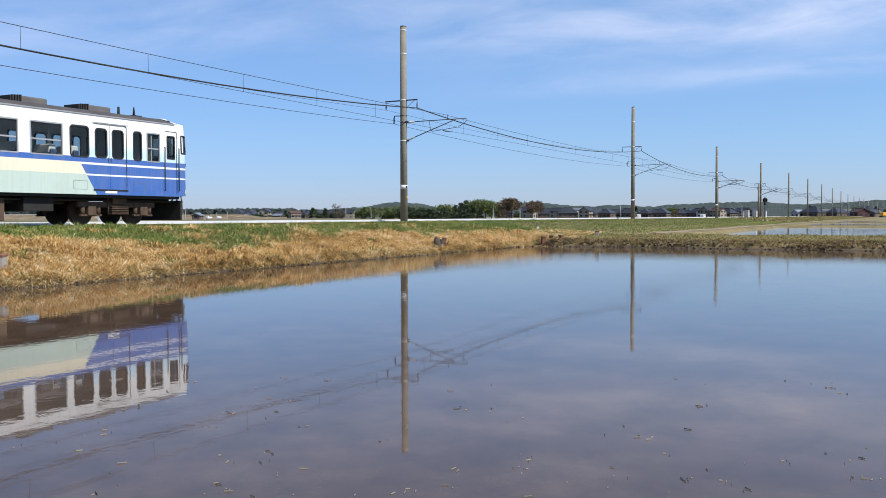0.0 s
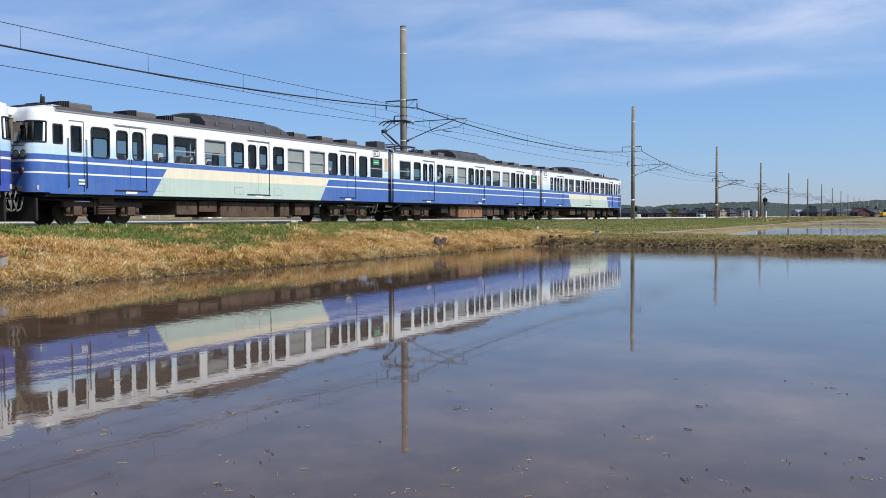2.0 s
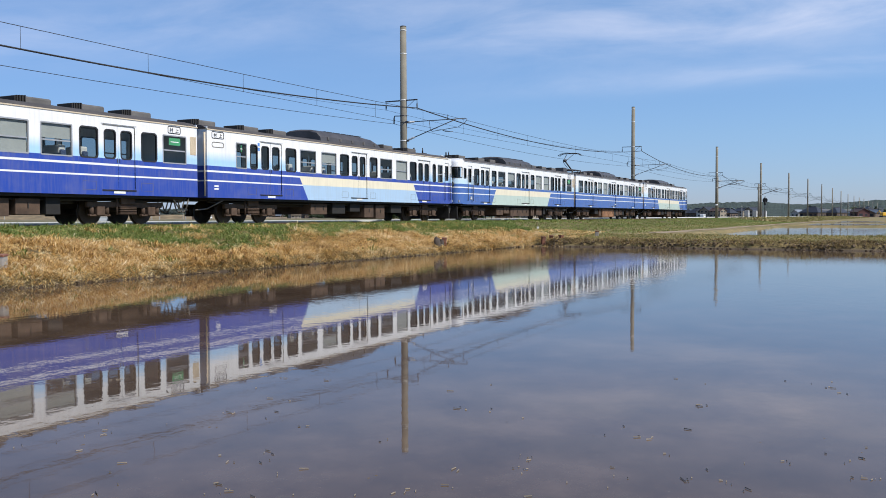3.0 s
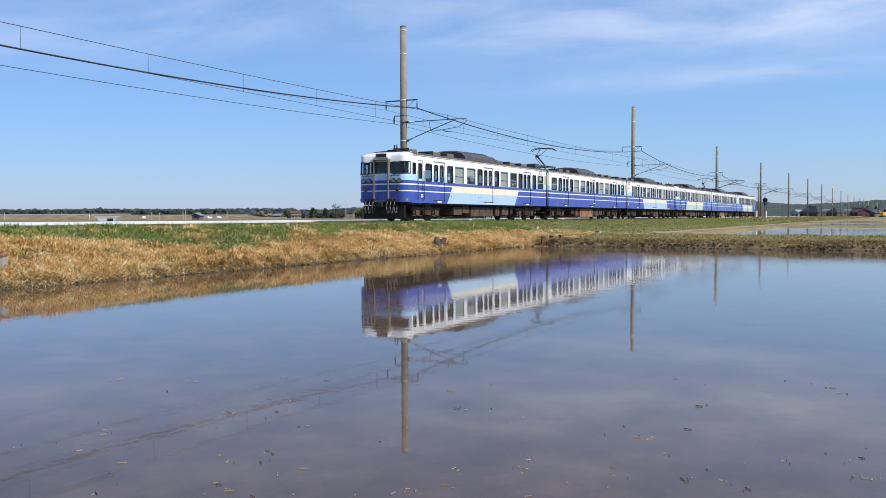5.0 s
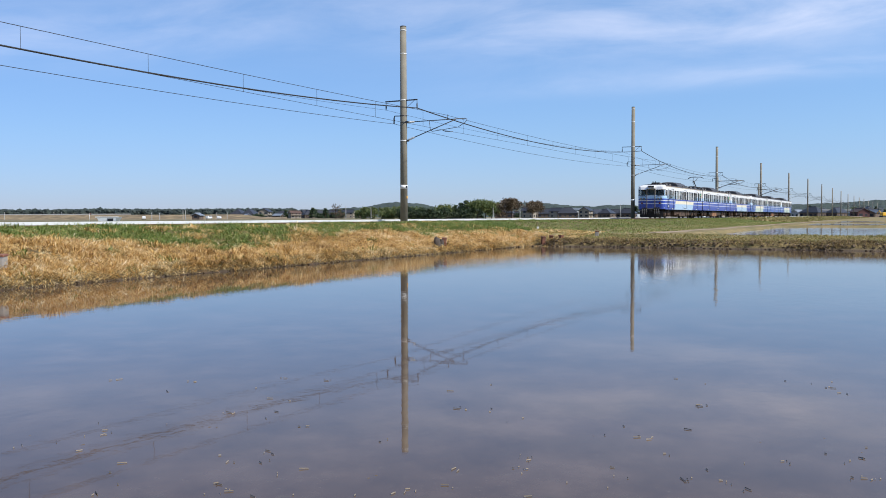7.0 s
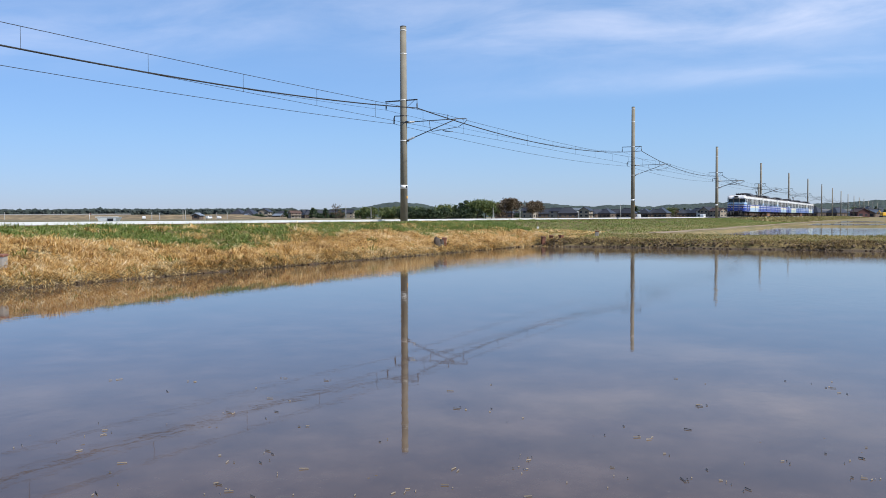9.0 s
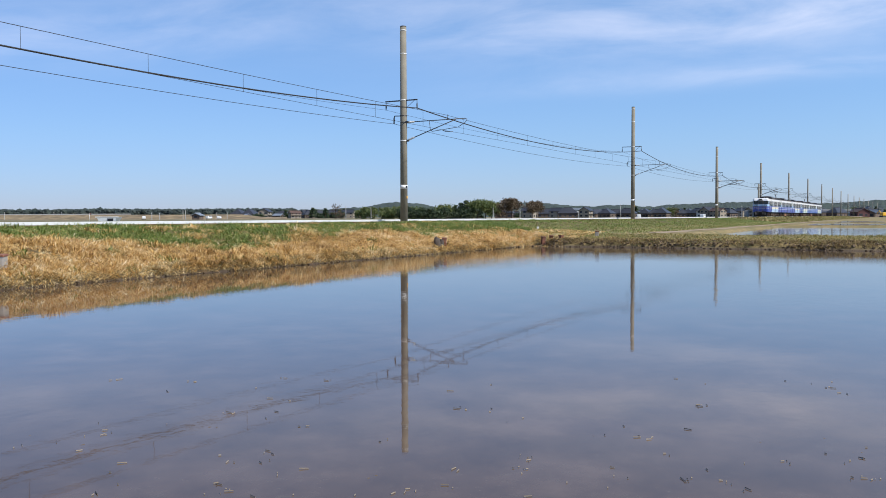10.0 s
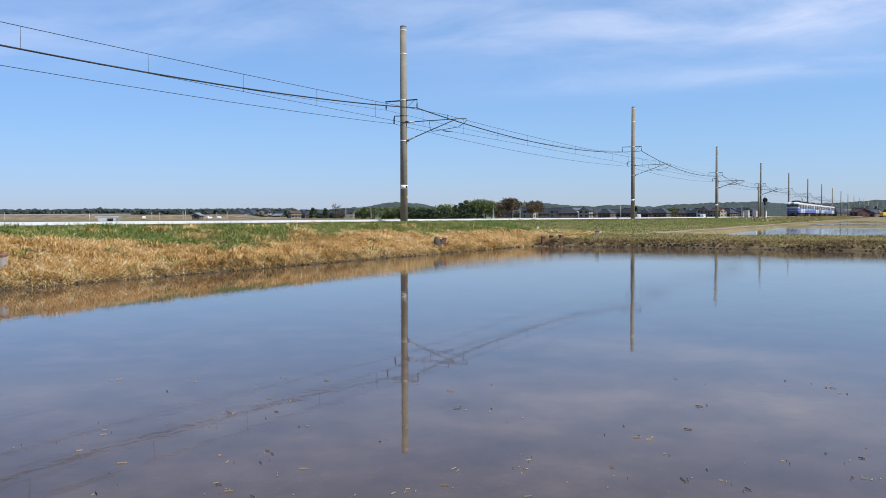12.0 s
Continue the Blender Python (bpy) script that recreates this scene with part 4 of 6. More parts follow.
def build_car(kind, second_set, label, number):
    car = thing("train_car", label, "train car", pose(0, TRACK_Y, RAIL_Z), "train cars")
    blue = BLUE_B if second_set else BLUE_A
    low = SKY_PANEL if second_set else GREEN_PANEL
    pale = PALE_B if second_set else PALE_A
    if kind == "front":
        mat = livery("front_car_livery", blue, low, CREAM, pale, 0.62, 10 - 14.35, 10 - 4.85)
    elif kind == "rear":
        mat = livery("rear_car_livery", blue, low, CREAM, pale, -0.70, 10 - 14.6, 10 - 5.17)
    else:
        mat = livery("middle_car_livery", blue, low, CREAM, pale, 0.0, 1.0, 0.0)
    lo = -8.82 if kind == "rear" else -9.75
    hi = 8.82 if kind == "front" else 9.75
    openings = [(k, 10 - b, 10 - a) for k, a, b in LAYOUT[kind]]
    rnd = random.Random(number * 17 + 3)
    bm = bmesh.new()
    for s in (-1, 1):
        holes = []
        for k, a, b in openings:
            if k == "door":
                holes.append((a, b, 1.12, 3.16, 0.05))
            elif k == "cab_door":
                holes.append((a, b, 1.02, 3.16, 0.03))
            elif k == "quarter":
                holes.append((a, b, 2.42, 3.0, 0.04))
            else:
                holes.append((a, b, SILL_Z, HEAD_Z, 0.03 if k == "sash" else 0.11))
        x0 = lo if kind != "rear" else -9.2
        x1 = hi if kind != "front" else 9.2
        cut = [h for h in holes if x0 + 0.05 < h[0] and h[1] < x1 - 0.05]
        side_panel(bm, s * SIDE, x0, x1, cut)
        bmesh.ops.remove_doubles(bm, verts=bm.verts[:], dist=0.0005)
        part("side_wall", bm, mat, car)
        bm = bmesh.new()
    bm.free()
    # white ends of the plain car ends
    for e, used in ((-1, kind != "rear"), (1, kind != "front")):
        if used:
            wall = part("end_wall", boxed(*sorted((e * 9.72, e * 9.75)), -1.447, 1.447, 0.95, 3.5), mat, car)
            bm = bmesh.new()
            for k in range(4):
                box(bm, *sorted((e * (9.76 + k * 0.06), e * (9.80 + k * 0.06))), -0.55 - 0.03 * (k % 2), 0.55 + 0.03 * (k % 2), 1.0, 3.25, 0.01)
            part("gangway_bellows", bm, M_BELLOWS, car, "grey-brown folded gangway bellows")
            bm = rod(bmesh.new(), (e * 9.78, -1.35, 1.0), (e * 9.78, -1.35, 3.3), 0.025)
            part("drain_pipe", bm, M_LOUVRE, car)
            bm = rod(bmesh.new(), (e * 9.6, 0, 0.88), (e * 10.0, 0, 0.88), 0.1)
            for y in (-0.5, -0.3, 0.3, 0.5):
                path_rod(bm, [(e * 9.7, y, 0.95), (e * 9.85, y, 0.55), (e * 9.98, y, 0.42)], 0.025)
            path_rod(bm, [(e * 7.6, -1.3, 0.92), (e * 8.7, -1.3, 0.90), (e * 9.3, -1.0, 0.55), (e * 9.8, -0.9, 0.5)], 0.025)
            part("coupler", bm, M_HOSE, car)
    # roof shell with gutter
    bm = bmesh.new()
    prof = [(-1.45, GUTTER_Z), (-1.40, 3.46), (-1.22, 3.545), (-0.85, 3.62), (-0.4, 3.65), (0.4, 3.65), (0.85, 3.62), (1.22, 3.545), (1.40, 3.46), (1.45, GUTTER_Z)]
    r0, r1 = (-9.0 if kind == "rear" else -9.77), (9.0 if kind == "front" else 9.77)
    va = [bm.verts.new((r0, y, z)) for y, z in prof]
    vb = [bm.verts.new((r1, y, z)) for y, z in prof]
    for i in range(len(prof) - 1):
        bm.faces.new((va[i], vb[i], vb[i + 1], va[i + 1]))
    bm.faces.new(va)
    bm.faces.new(list(reversed(vb)))
    part("roof", bm, M_ROOF, car, smooth=False)
    bm = bmesh.new()
    for s in (-1, 1):
        box(bm, r0, r1, s * 1.455 - 0.02, s * 1.455 + 0.02, 3.385, 3.42)
    part("gutter", bm, M_LOUVRE if second_set else M_SASH, car)
    # floor, lining and seats that show through the windows
    bm = bmesh.new()
    box(bm, -9.6, 9.6, -1.40, 1.40, 1.05, 1.18)
    box(bm, -9.4, 9.4, -1.40, 1.40, 3.30, 3.36)
    part("cabin_lining", bm, M_LINING, car)
    core = bmesh.new()
    for a, b in ((-5.2, -2.6), (-2.2, 1.4), (1.7, 5.1)):
        box(core, a, b, -0.75, 0.75, 0.66, 0.88, 0.03)
    path_rod(core, [(-9.2, -0.9, 0.82), (9.2, -0.9, 0.82)], 0.04)
    path_rod(core, [(-9.2, -1.05, 0.78), (9.2, -1.05, 0.78)], 0.03)
    part("underfloor_piping", core, M_UNDER, car)
    part("solebar", boxed(-9.3, 9.3, -1.36, 1.36, 0.86, 0.96, 0.01), M_UNDER, car)
    for k, x in enumerate((-4.7, -3.2, -2.4, 2.2, 3.2, 4.3, 5.1)):
        for s in (-1, 1):
            seat = part("seat", boxed(x - 0.1, x + 0.1, s * 0.92 - 0.43, s * 0.92 + 0.43, 1.4, 2.28, 0.05), M_SEAT, car)
            part("headrest", boxed(x - 0.12, x + 0.12, s * 0.92 - 0.36, s * 0.92 + 0.36, 2.15, 2.42, 0.04), M_HEADREST, seat)
    for k, a, b in openings:
        for s in (-1, 1):
            if k == "door":
                add_door(car, a, b, s, mat)
            elif k == "cab_door":
                add_cab_door(car, a, b, s, mat)
            else:
                blind = 0
                if k == "sash" and b - a > 0.9:
                    u = 10 - b
                    key = (number, round(u))
                    if 5 < u < 15 and s < 0:
                        blind = {(0, 12): 0.0, (0, 5): 0.0, (0, 7): 0.0}.get(key, rnd.choice((0.92, 0.92, 0.45, 0.0)))
                end = min(abs(a), abs(b)) > 7.2
                add_window(car, k, a, b, s, blind, end and k == "sash" and s < 0 and (kind == "front") == (a < 0))
    # louvre, signs, symbols, lettering bars
    if kind != "front":
        bm = bmesh.new()
        box(bm, 9.40, 9.70, -SIDE - 0.006, -SIDE + 0.01, 2.42, 3.06)
        for k in range(7):
            box(bm, 9.42 + k * 0.04, 9.44 + k * 0.04, -SIDE - 0.014, -SIDE, 2.44, 3.04)
        part("louvre", bm, M_LOUVRE, car, "cream louvre panel")
        add_sign(car, 10 - 1.62, 10 - 1.05, -1)
    else:
        add_sign(car, 10 - 19.5, 10 - 18.88, -1)
        part("vent_slot", frame_ring(-SIDE, 10 - 19.5, 10 - 18.88, 2.78, 2.96, 0.08, 0.015, 0.01), M_BELLOWS, car)
        for k, z in enumerate((2.80, 2.98)):
            part("access_symbol", boxed(10 - 16.98, 10 - 16.86, -SIDE - 0.004, -SIDE + 0.01, z, z + 0.13), M_SYMBOL, car)
    bar_x = {"front": 9.6 - 19.0, "middle": 0.4, "rear": -8.2}[kind]
    for k in range(2):
        part("lettering_bar", boxed(bar_x, bar_x + (0.5 if kind == "middle" else 0.22), -SIDE - 0.003, -SIDE + 0.01, 1.24 + 0.1 * k, 1.30 + 0.1 * k), M_WHITE, car)
        if kind == "middle":
            break
    rain = bmesh.new()
    for k, a, b in openings:
        if k == "door":
            box(rain, a - 0.05, b + 0.05, -SIDE - 0.012, -SIDE + 0.01, 3.175, 3.19)
    part("rain_strips", rain, M_SASH, car)
    for x in (-6.9, 6.9):
        add_bogie(car, x, kind != "middle")
    for a, b, z1, z0, tone in UNDER[kind]:
        bm = boxed(10 - b, 10 - a, -1.16, 1.16, z0 - 0.07, z1, 0.02)
        mat_u = (M_UNDER, M_BRAKE_DUST, M_BOX_ORANGE)[tone]
        bx = part("equipment_box", bm, mat_u, car)
        if tone:
            bm = bmesh.new()
            n = max(1, round((b - a) / 0.7))
            for k in range(n):
                x = 10 - b + (b - a) * (k + 0.5) / n
                box(bm, x - 0.02, x + 0.02, -1.18, -1.15, (z0 + z1) / 2 - 0.08, (z0 + z1) / 2 + 0.08)
            part("latch", bm, M_UNDER, bx)
        part("hanger", boxed(10 - (a + b) / 2 - 0.15, 10 - (a + b) / 2 + 0.15, -1.0, 1.0, z1 - 0.01, 0.9), M_UNDER, bx)
    for u in VENTS[kind]:
        add_vent(car, 10 - u)
    add_cooler(car)
    if kind == "middle":
        add_pantograph(car, 10 - 17.4)
    elif kind == "front":
        add_cab(car, 1, mat)
    else:
        add_cab(car, -1, mat)
    return car


CARS = []
for k in range(6):
    kind = ("front", "middle", "rear")[k % 3]
    second = k >= 3
    label = {"front": "white and blue leading train car with %s slanted side panel" % ("pale-blue" if second else "pale-green"),
             "middle": "white and blue middle train car with a raised pantograph",
             "rear": "white and blue trailing train car with cab and %s side panel" % ("pale-blue" if second else "pale-green")}[kind]
    CARS.append(build_car(kind, second, label, k))


# ---- distance: hills, woods, village ----
def spot(across, depth, z=0.0):
    """A place by its bearing off the camera's heading (tangent, to the right) and its distance along that heading."""
    c, s = math.cos(HEADING), math.sin(HEADING)
    r = across * depth
    return Vector((depth * c + r * s, depth * s - r * c, z))




def forest_material(name, dark, light):
    n = Nodes(name)
    big, small = n.noise(0.012, 5, 0.6, space="World"), n.noise(0.11, 4, 0.7, space="World")
    geo = n.add("ShaderNodeNewGeometry")
    col = n.mix(n.range(n.math("ADD", n.math("MULTIPLY", big, 0.6), n.math("MULTIPLY", geo.outputs["Random Per Island"], 0.4)), 0.25, 0.75), dark, light)
    col = n.mix(n.range(small, 0.45, 0.7, 0.0, 0.5), col, tuple(c * 0.5 for c in dark))
    n.base(col)
    n.bump(small, 1.0, 6.0)
    n.set(Roughness=0.95)
    return n.mat


M_HILL = forest_material("spring_hill_forest", (0.014, 0.028, 0.032), (0.055, 0.074, 0.056))
M_WOODS = forest_material("dark_pine_belt", (0.022, 0.036, 0.034), (0.045, 0.058, 0.046))
M_LEVEE = worn("dry_levee_grass", (0.25, 0.185, 0.10), 0.95, spread=0.6, scale=0.14, fine=0.6, bump=0.3)
M_BARK = worn("grey_brown_bark", (0.10, 0.075, 0.055), 0.95, spread=0.4)
M_PINE = foliage("pine_needles", (0.0, (0.018, 0.036, 0.018)), (0.6, (0.045, 0.07, 0.030)), (1.0, (0.10, 0.125, 0.05)))
M_LEAF = foliage("young_spring_leaves", (0.0, (0.05, 0.085, 0.022)), (0.6, (0.12, 0.155, 0.045)), (1.0, (0.21, 0.21, 0.07)))
M_LEAF_RED = foliage("reddish_spring_buds", (0.0, (0.06, 0.042, 0.025)), (0.6, (0.125, 0.085, 0.05)), (1.0, (0.20, 0.15, 0.08)))
M_TILE = worn("dark_glazed_roof_tile", (0.045, 0.047, 0.055), 0.45, spread=0.35, scale=0.5, fine=3, per_object=0.3)
M_TILE_BROWN = worn("brown_roof_tile", (0.10, 0.06, 0.045), 0.6, spread=0.3, scale=0.5, fine=3)
M_TIN = worn("blue_grey_tin_roof", (0.22, 0.25, 0.29), 0.45, spread=0.25, scale=0.4, fine=3)
M_WALL_WHITE = worn("pale_render_wall", (0.46, 0.45, 0.43), 0.9, spread=0.15, scale=0.5, fine=4)
M_WALL_BEIGE = worn("beige_siding_wall", (0.31, 0.26, 0.20), 0.9, spread=0.2, scale=0.5, fine=4)
M_WALL_DARK = worn("dark_timber_wall", (0.14, 0.10, 0.075), 0.9, spread=0.3, scale=0.5, fine=4)
M_WINDOW = worn("dark_window_glass", (0.03, 0.035, 0.045), 0.08, spread=0.2)
M_RED_TIN = worn("rust_red_tin", (0.09, 0.028, 0.025), 0.6, spread=0.3, scale=0.6)
M_MACHINE = worn("yellow_machine_paint", (0.75, 0.42, 0.03), 0.5, spread=0.15)
M_GREY_CONC = worn("grey_concrete", (0.40, 0.395, 0.38), 0.85, spread=0.2, scale=0.2, fine=2)

RIDGE = ((-0.22, 8), (-0.146, 14), (-0.12, 15), (-0.094, 18), (-0.074, 23), (-0.055, 27), (-0.029, 25), (-0.003, 17), (0.017, 13), (0.05, 18), (0.069, 23), (0.095, 25), (0.121, 24), (0.147, 20),
         (0.174, 18), (0.187, 21), (0.209, 21), (0.226, 18), (0.245, 17), (0.258, 20), (0.284, 22), (0.31, 24), (0.337, 25), (0.363, 26), (0.389, 22), (0.415, 21), (0.441, 24), (0.467, 24), (0.493, 27), (0.511, 28), (0.6, 30), (0.8, 30))


def build_hills():
    """Two wooded ridges; heights in thousandths of their distance."""
    for name, depth, gain, shift in (("hill_ridge_far", 3200, 1.0, 0.0), ("hill_ridge_near", 2300, 0.66, 0.013)):
        verts, faces, rows = [], [], 9
        n = 900
        for i in range(n + 1):
            a = -0.24 + 1.0 * i / n
            top = line(a + shift, *RIDGE) * gain / 1.533e3 * depth
            for j in range(rows):
                f = j / (rows - 1)
                d = depth * (0.86 + 0.28 * f)
                shape_h = math.sin(math.pi * f) ** 0.8
                p = spot(a, d)
                bumps = noise.noise(Vector((p.x / 90, p.y / 90, 2))) * 6 + noise.noise(Vector((p.x / 22, p.y / 22, 4))) * 4.0 + noise.noise(Vector((p.x / 9, p.y / 9, 6))) * 2.4
                verts.append((p.x, p.y, 0.3 + shape_h * max(0, top * (d / depth) + bumps * (0.4 if top < 25 else 0.8))))
        for i in range(n):
            for j in range(rows - 1):
                k = i * rows + j
                faces.append((k, k + rows, k + rows + 1, k + 1))
        tagged(mesh_from(name, verts, faces, M_HILL), "low wooded hills on the horizon", "hill", kind="structure")


def lump(rnd, cx, cy, cz, rx, rz, verts, faces, ico):
    base = len(verts)
    for v in ico[0]:
        k = 1 + rnd.uniform(-0.28, 0.28)
        verts.append((cx + v[0] * rx * k, cy + v[1] * rx * k, cz + v[2] * rz * k))
    faces.extend([tuple(base + i for i in f) for f in ico[1]])


def ico_data(sub=1):
    bm = bmesh.new()
    bmesh.ops.create_icosphere(bm, subdivisions=sub, radius=1.0)
    bm.verts.ensure_lookup_table()
    out = ([tuple(v.co) for v in bm.verts], [tuple(v.index for v in f.verts) for f in bm.faces])
    bm.free()
    return out


def build_woods():
    rnd = random.Random(5)
    ico = ico_data(1)
    verts, faces = [], []
    for row in range(4):
        a = -0.62
        while a < -0.10:
            depth = 1180 + row * 40 + rnd.uniform(-15, 15)
            p = spot(a, depth)
            h = (11.8 + 0.6 * row + 2 * noise.noise(Vector((a * 14, row, 1))) + rnd.uniform(-0.7, 0.7)) * (1.0 if a < -0.17 else 0.75)
            for k in range(3):
                lump(rnd, p.x + rnd.uniform(-2.5, 2.5), p.y + rnd.uniform(-2.5, 2.5), h * (0.35 + 0.24 * k), 6.5 - k * 1.1, h * 0.27, verts, faces, ico)
            a += rnd.uniform(0.003, 0.0055)
    tagged(mesh_from("far_woods", verts, faces, M_WOODS), "dark belt of pine woods on the horizon", "woods", kind="stuff")


def build_levee():
    bm = bmesh.new()
    prev = None
    for i in range(90):
        a = -0.60 + 0.42 * i / 89
        row = []
        fade = 1 - step(a, -0.24, -0.18)
        for d, z in ((520, 0.3), (532, 1.6), (540, 3.0 * fade + 0.2), (546, 3.05 * fade + 0.2), (565, 0.3)):
            p = spot(a, d)
            row.append(bm.verts.new((p.x, p.y, z + 0.25 * noise.noise(Vector((a * 60, d / 9, 0))))))
        if prev:
            for k in range(4):
                bm.faces.new((prev[k], row[k], row[k + 1], prev[k + 1]))
        prev = row
    tagged(part("levee", bm, M_LEVEE, smooth=True), "low levee covered with dry tan grass", "levee", kind="structure")
    rail = thing("guard_rail", "long pale guard rail on the levee road", "guard rail")
    a0, a1 = spot(-0.60, 543, 3.6), spot(-0.36, 543, 3.6)
    part("beam", path_rod(bmesh.new(), [a0, a1], 0.28, 6), M_GREY_CONC, rail)
    for k in range(24):
        p = a0.lerp(a1, (k + 0.5) / 24)
        part("post", rod(bmesh.new(), (p.x, p.y, 2.4), (p.x, p.y, 3.5), 0.1, n=6), M_GREY_CONC, rail)


def build_tree(name, label, h, spread, leaf, seed, conic=False, leaves=900, size=0.55, bare=False):
    rnd = random.Random(seed)
    t = thing(name, label, "tree", group="village trees")
    bm = bmesh.new()
    rod(bm, (0, 0, -0.2), (0, 0, h * 0.45), h * 0.03, h * 0.02, 7)
    rod(bm, (0, 0, h * 0.45), (0.1, 0, h * 0.9), h * 0.02, h * 0.006, 6)
    centres = []
    for k in range(16 if not conic else 22):
        z = h * rnd.uniform(0.28, 0.85) if not conic else h * (0.3 + 0.66 * k / 22)
        reach = spread * (1.0 - 0.45 * abs(z / h - 0.5)) * rnd.uniform(0.5, 1.0) if not conic else spread * (1.05 - z / h) * rnd.uniform(0.7, 1.2)
        a = rnd.uniform(0, 6.283)
        tip = Vector((math.cos(a) * reach, math.sin(a) * reach, z + reach * (0.35 if not conic else -0.05)))
        rod(bm, (0, 0, z * 0.85), tip, h * 0.010, h * 0.004, 5)
        centres.append((tip, max(0.7, spread * rnd.uniform(0.28, 0.5))))
    centres.append((Vector((0, 0, h * 0.92)), spread * (0.35 if not conic else 0.18)))
    part("trunk", bm, M_BARK, t)
    verts, faces = [], []
    for k in range(leaves):
        c, r = rnd.choice(centres)
        d = Vector((rnd.gauss(0, 0.5), rnd.gauss(0, 0.5), rnd.gauss(0, 0.36))) * r
        p = c + d
        u = Vector((rnd.uniform(-1, 1), rnd.uniform(-1, 1), rnd.uniform(-0.6, 0.6))).normalized() * size * rnd.uniform(0.5, 1.1)
        w = u.cross(Vector((rnd.uniform(-1, 1), rnd.uniform(-1, 1), rnd.uniform(-1, 1)))).normalized() * size * rnd.uniform(0.35, 0.8)
        b = len(verts)
        verts += [p - u, p - w * 0.8, p + u, p + w * 0.8]
        faces.append((b, b + 1, b + 2, b + 3))
    crown = mesh_from("crown", verts, faces, leaf)
    crown.parent = t
    return t


def build_house(name, label, w, d, eaves, ridge, wall, roof, hip, seed, storeys=1):
    rnd = random.Random(seed)
    t = thing(name, label, "house", group="village houses")
    body = part("wall", boxed(-w / 2, w / 2, -d / 2, d / 2, -0.3, eaves), wall, t)
    if not hip:
        bm = bmesh.new()
        for s in (-1, 1):
            v = [bm.verts.new(p) for p in ((s * w / 2, -d / 2, eaves), (s * w / 2, d / 2, eaves), (s * w / 2, 0, ridge - 0.15))]
            bm.faces.new(v)
        part("gable", bm, wall, t)
    bm = bmesh.new()
    o = 0.6
    cut = d * 0.45 if hip else -o
    lo, hi = [], []
    for thick, store in ((0.0, hi), (-0.22, lo)):
        store += [bm.verts.new(p) for p in ((-w / 2 - o, -d / 2 - o, eaves - 0.1 + thick), (w / 2 + o, -d / 2 - o, eaves - 0.1 + thick), (w / 2 + o, d / 2 + o, eaves - 0.1 + thick), (-w / 2 - o, d / 2 + o, eaves - 0.1 + thick), (-w / 2 + cut, 0, ridge + thick), (w / 2 - cut, 0, ridge + thick))]
    for st in (hi, lo):
        for f in ((0, 1, 5, 4), (2, 3, 4, 5), (1, 2, 5), (3, 0, 4)):
            if len(f) == 4 or hip:
                bm.faces.new([st[i] for i in f])
    for a, b in ((0, 1), (1, 2), (2, 3), (3, 0)):
        if hip or (a, b) in ((0, 1), (2, 3)):
            bm.faces.new((hi[a], hi[b], lo[b], lo[a]))
    if not hip:
        for a, b in ((1, 5), (5, 2), (0, 4), (4, 3)):
            bm.faces.new((hi[a], hi[b], lo[b], lo[a]))
    r = part("roof", bm, roof, t)
    part("ridge_cap", boxed(-w / 2 + cut, w / 2 - cut, -0.2, 0.2, ridge - 0.1, ridge + 0.28, 0.05), roof, r)
    for f in range(storeys):
        z = 0.9 + f * 2.8
        for s, length, axis in ((-1, w, 0), (1, w, 0), (-1, d, 1), (1, d, 1)):
            n = max(1, int(length / 3.2))
            for k in range(n):
                c = -length / 2 + length * (k + 0.5) / n + rnd.uniform(-0.2, 0.2)
                hw, tall = rnd.choice((0.6, 0.8, 1.0)), rnd.choice((1.0, 1.3))
                y = s * ((d if axis == 0 else w) / 2)
                if axis == 0:
                    win = part("window", boxed(c - hw, c + hw, y - 0.05, y + 0.05, z, z + tall), M_WINDOW, t)
                    part("sill", boxed(c - hw - 0.08, c + hw + 0.08, y - 0.1, y + 0.1, z - 0.1, z - 0.01), M_GREY_CONC, win)
                else:
                    part("window", boxed(y - 0.05, y + 0.05, c - hw, c + hw, z, z + tall), M_WINDOW, t)
    part("door", boxed(-0.9, 0.9, -d / 2 - 0.07, -d / 2 + 0.05, -0.2, 2.0), M_WALL_DARK, t)
    if storeys > 1:
        p = part("porch_roof", boxed(-w / 2 - 0.8, w / 2 + 0.8, -d / 2 - 1.1, -d / 2 + 0.1, 2.75, 2.95, 0.05), roof, t)
    return t


def scatter(ob, rows):
    """Set the thing at the first place and copies at the rest: bearing, distance, turn, base height."""
    for k, (a, d, turn, z) in enumerate(rows):
        p = spot(a, d, z)
        m = pose(p.x, p.y, p.z, 0, 0, turn)
        if k == 0:
            ob.matrix_basis = m
        else:
            copy_thing(ob, m)


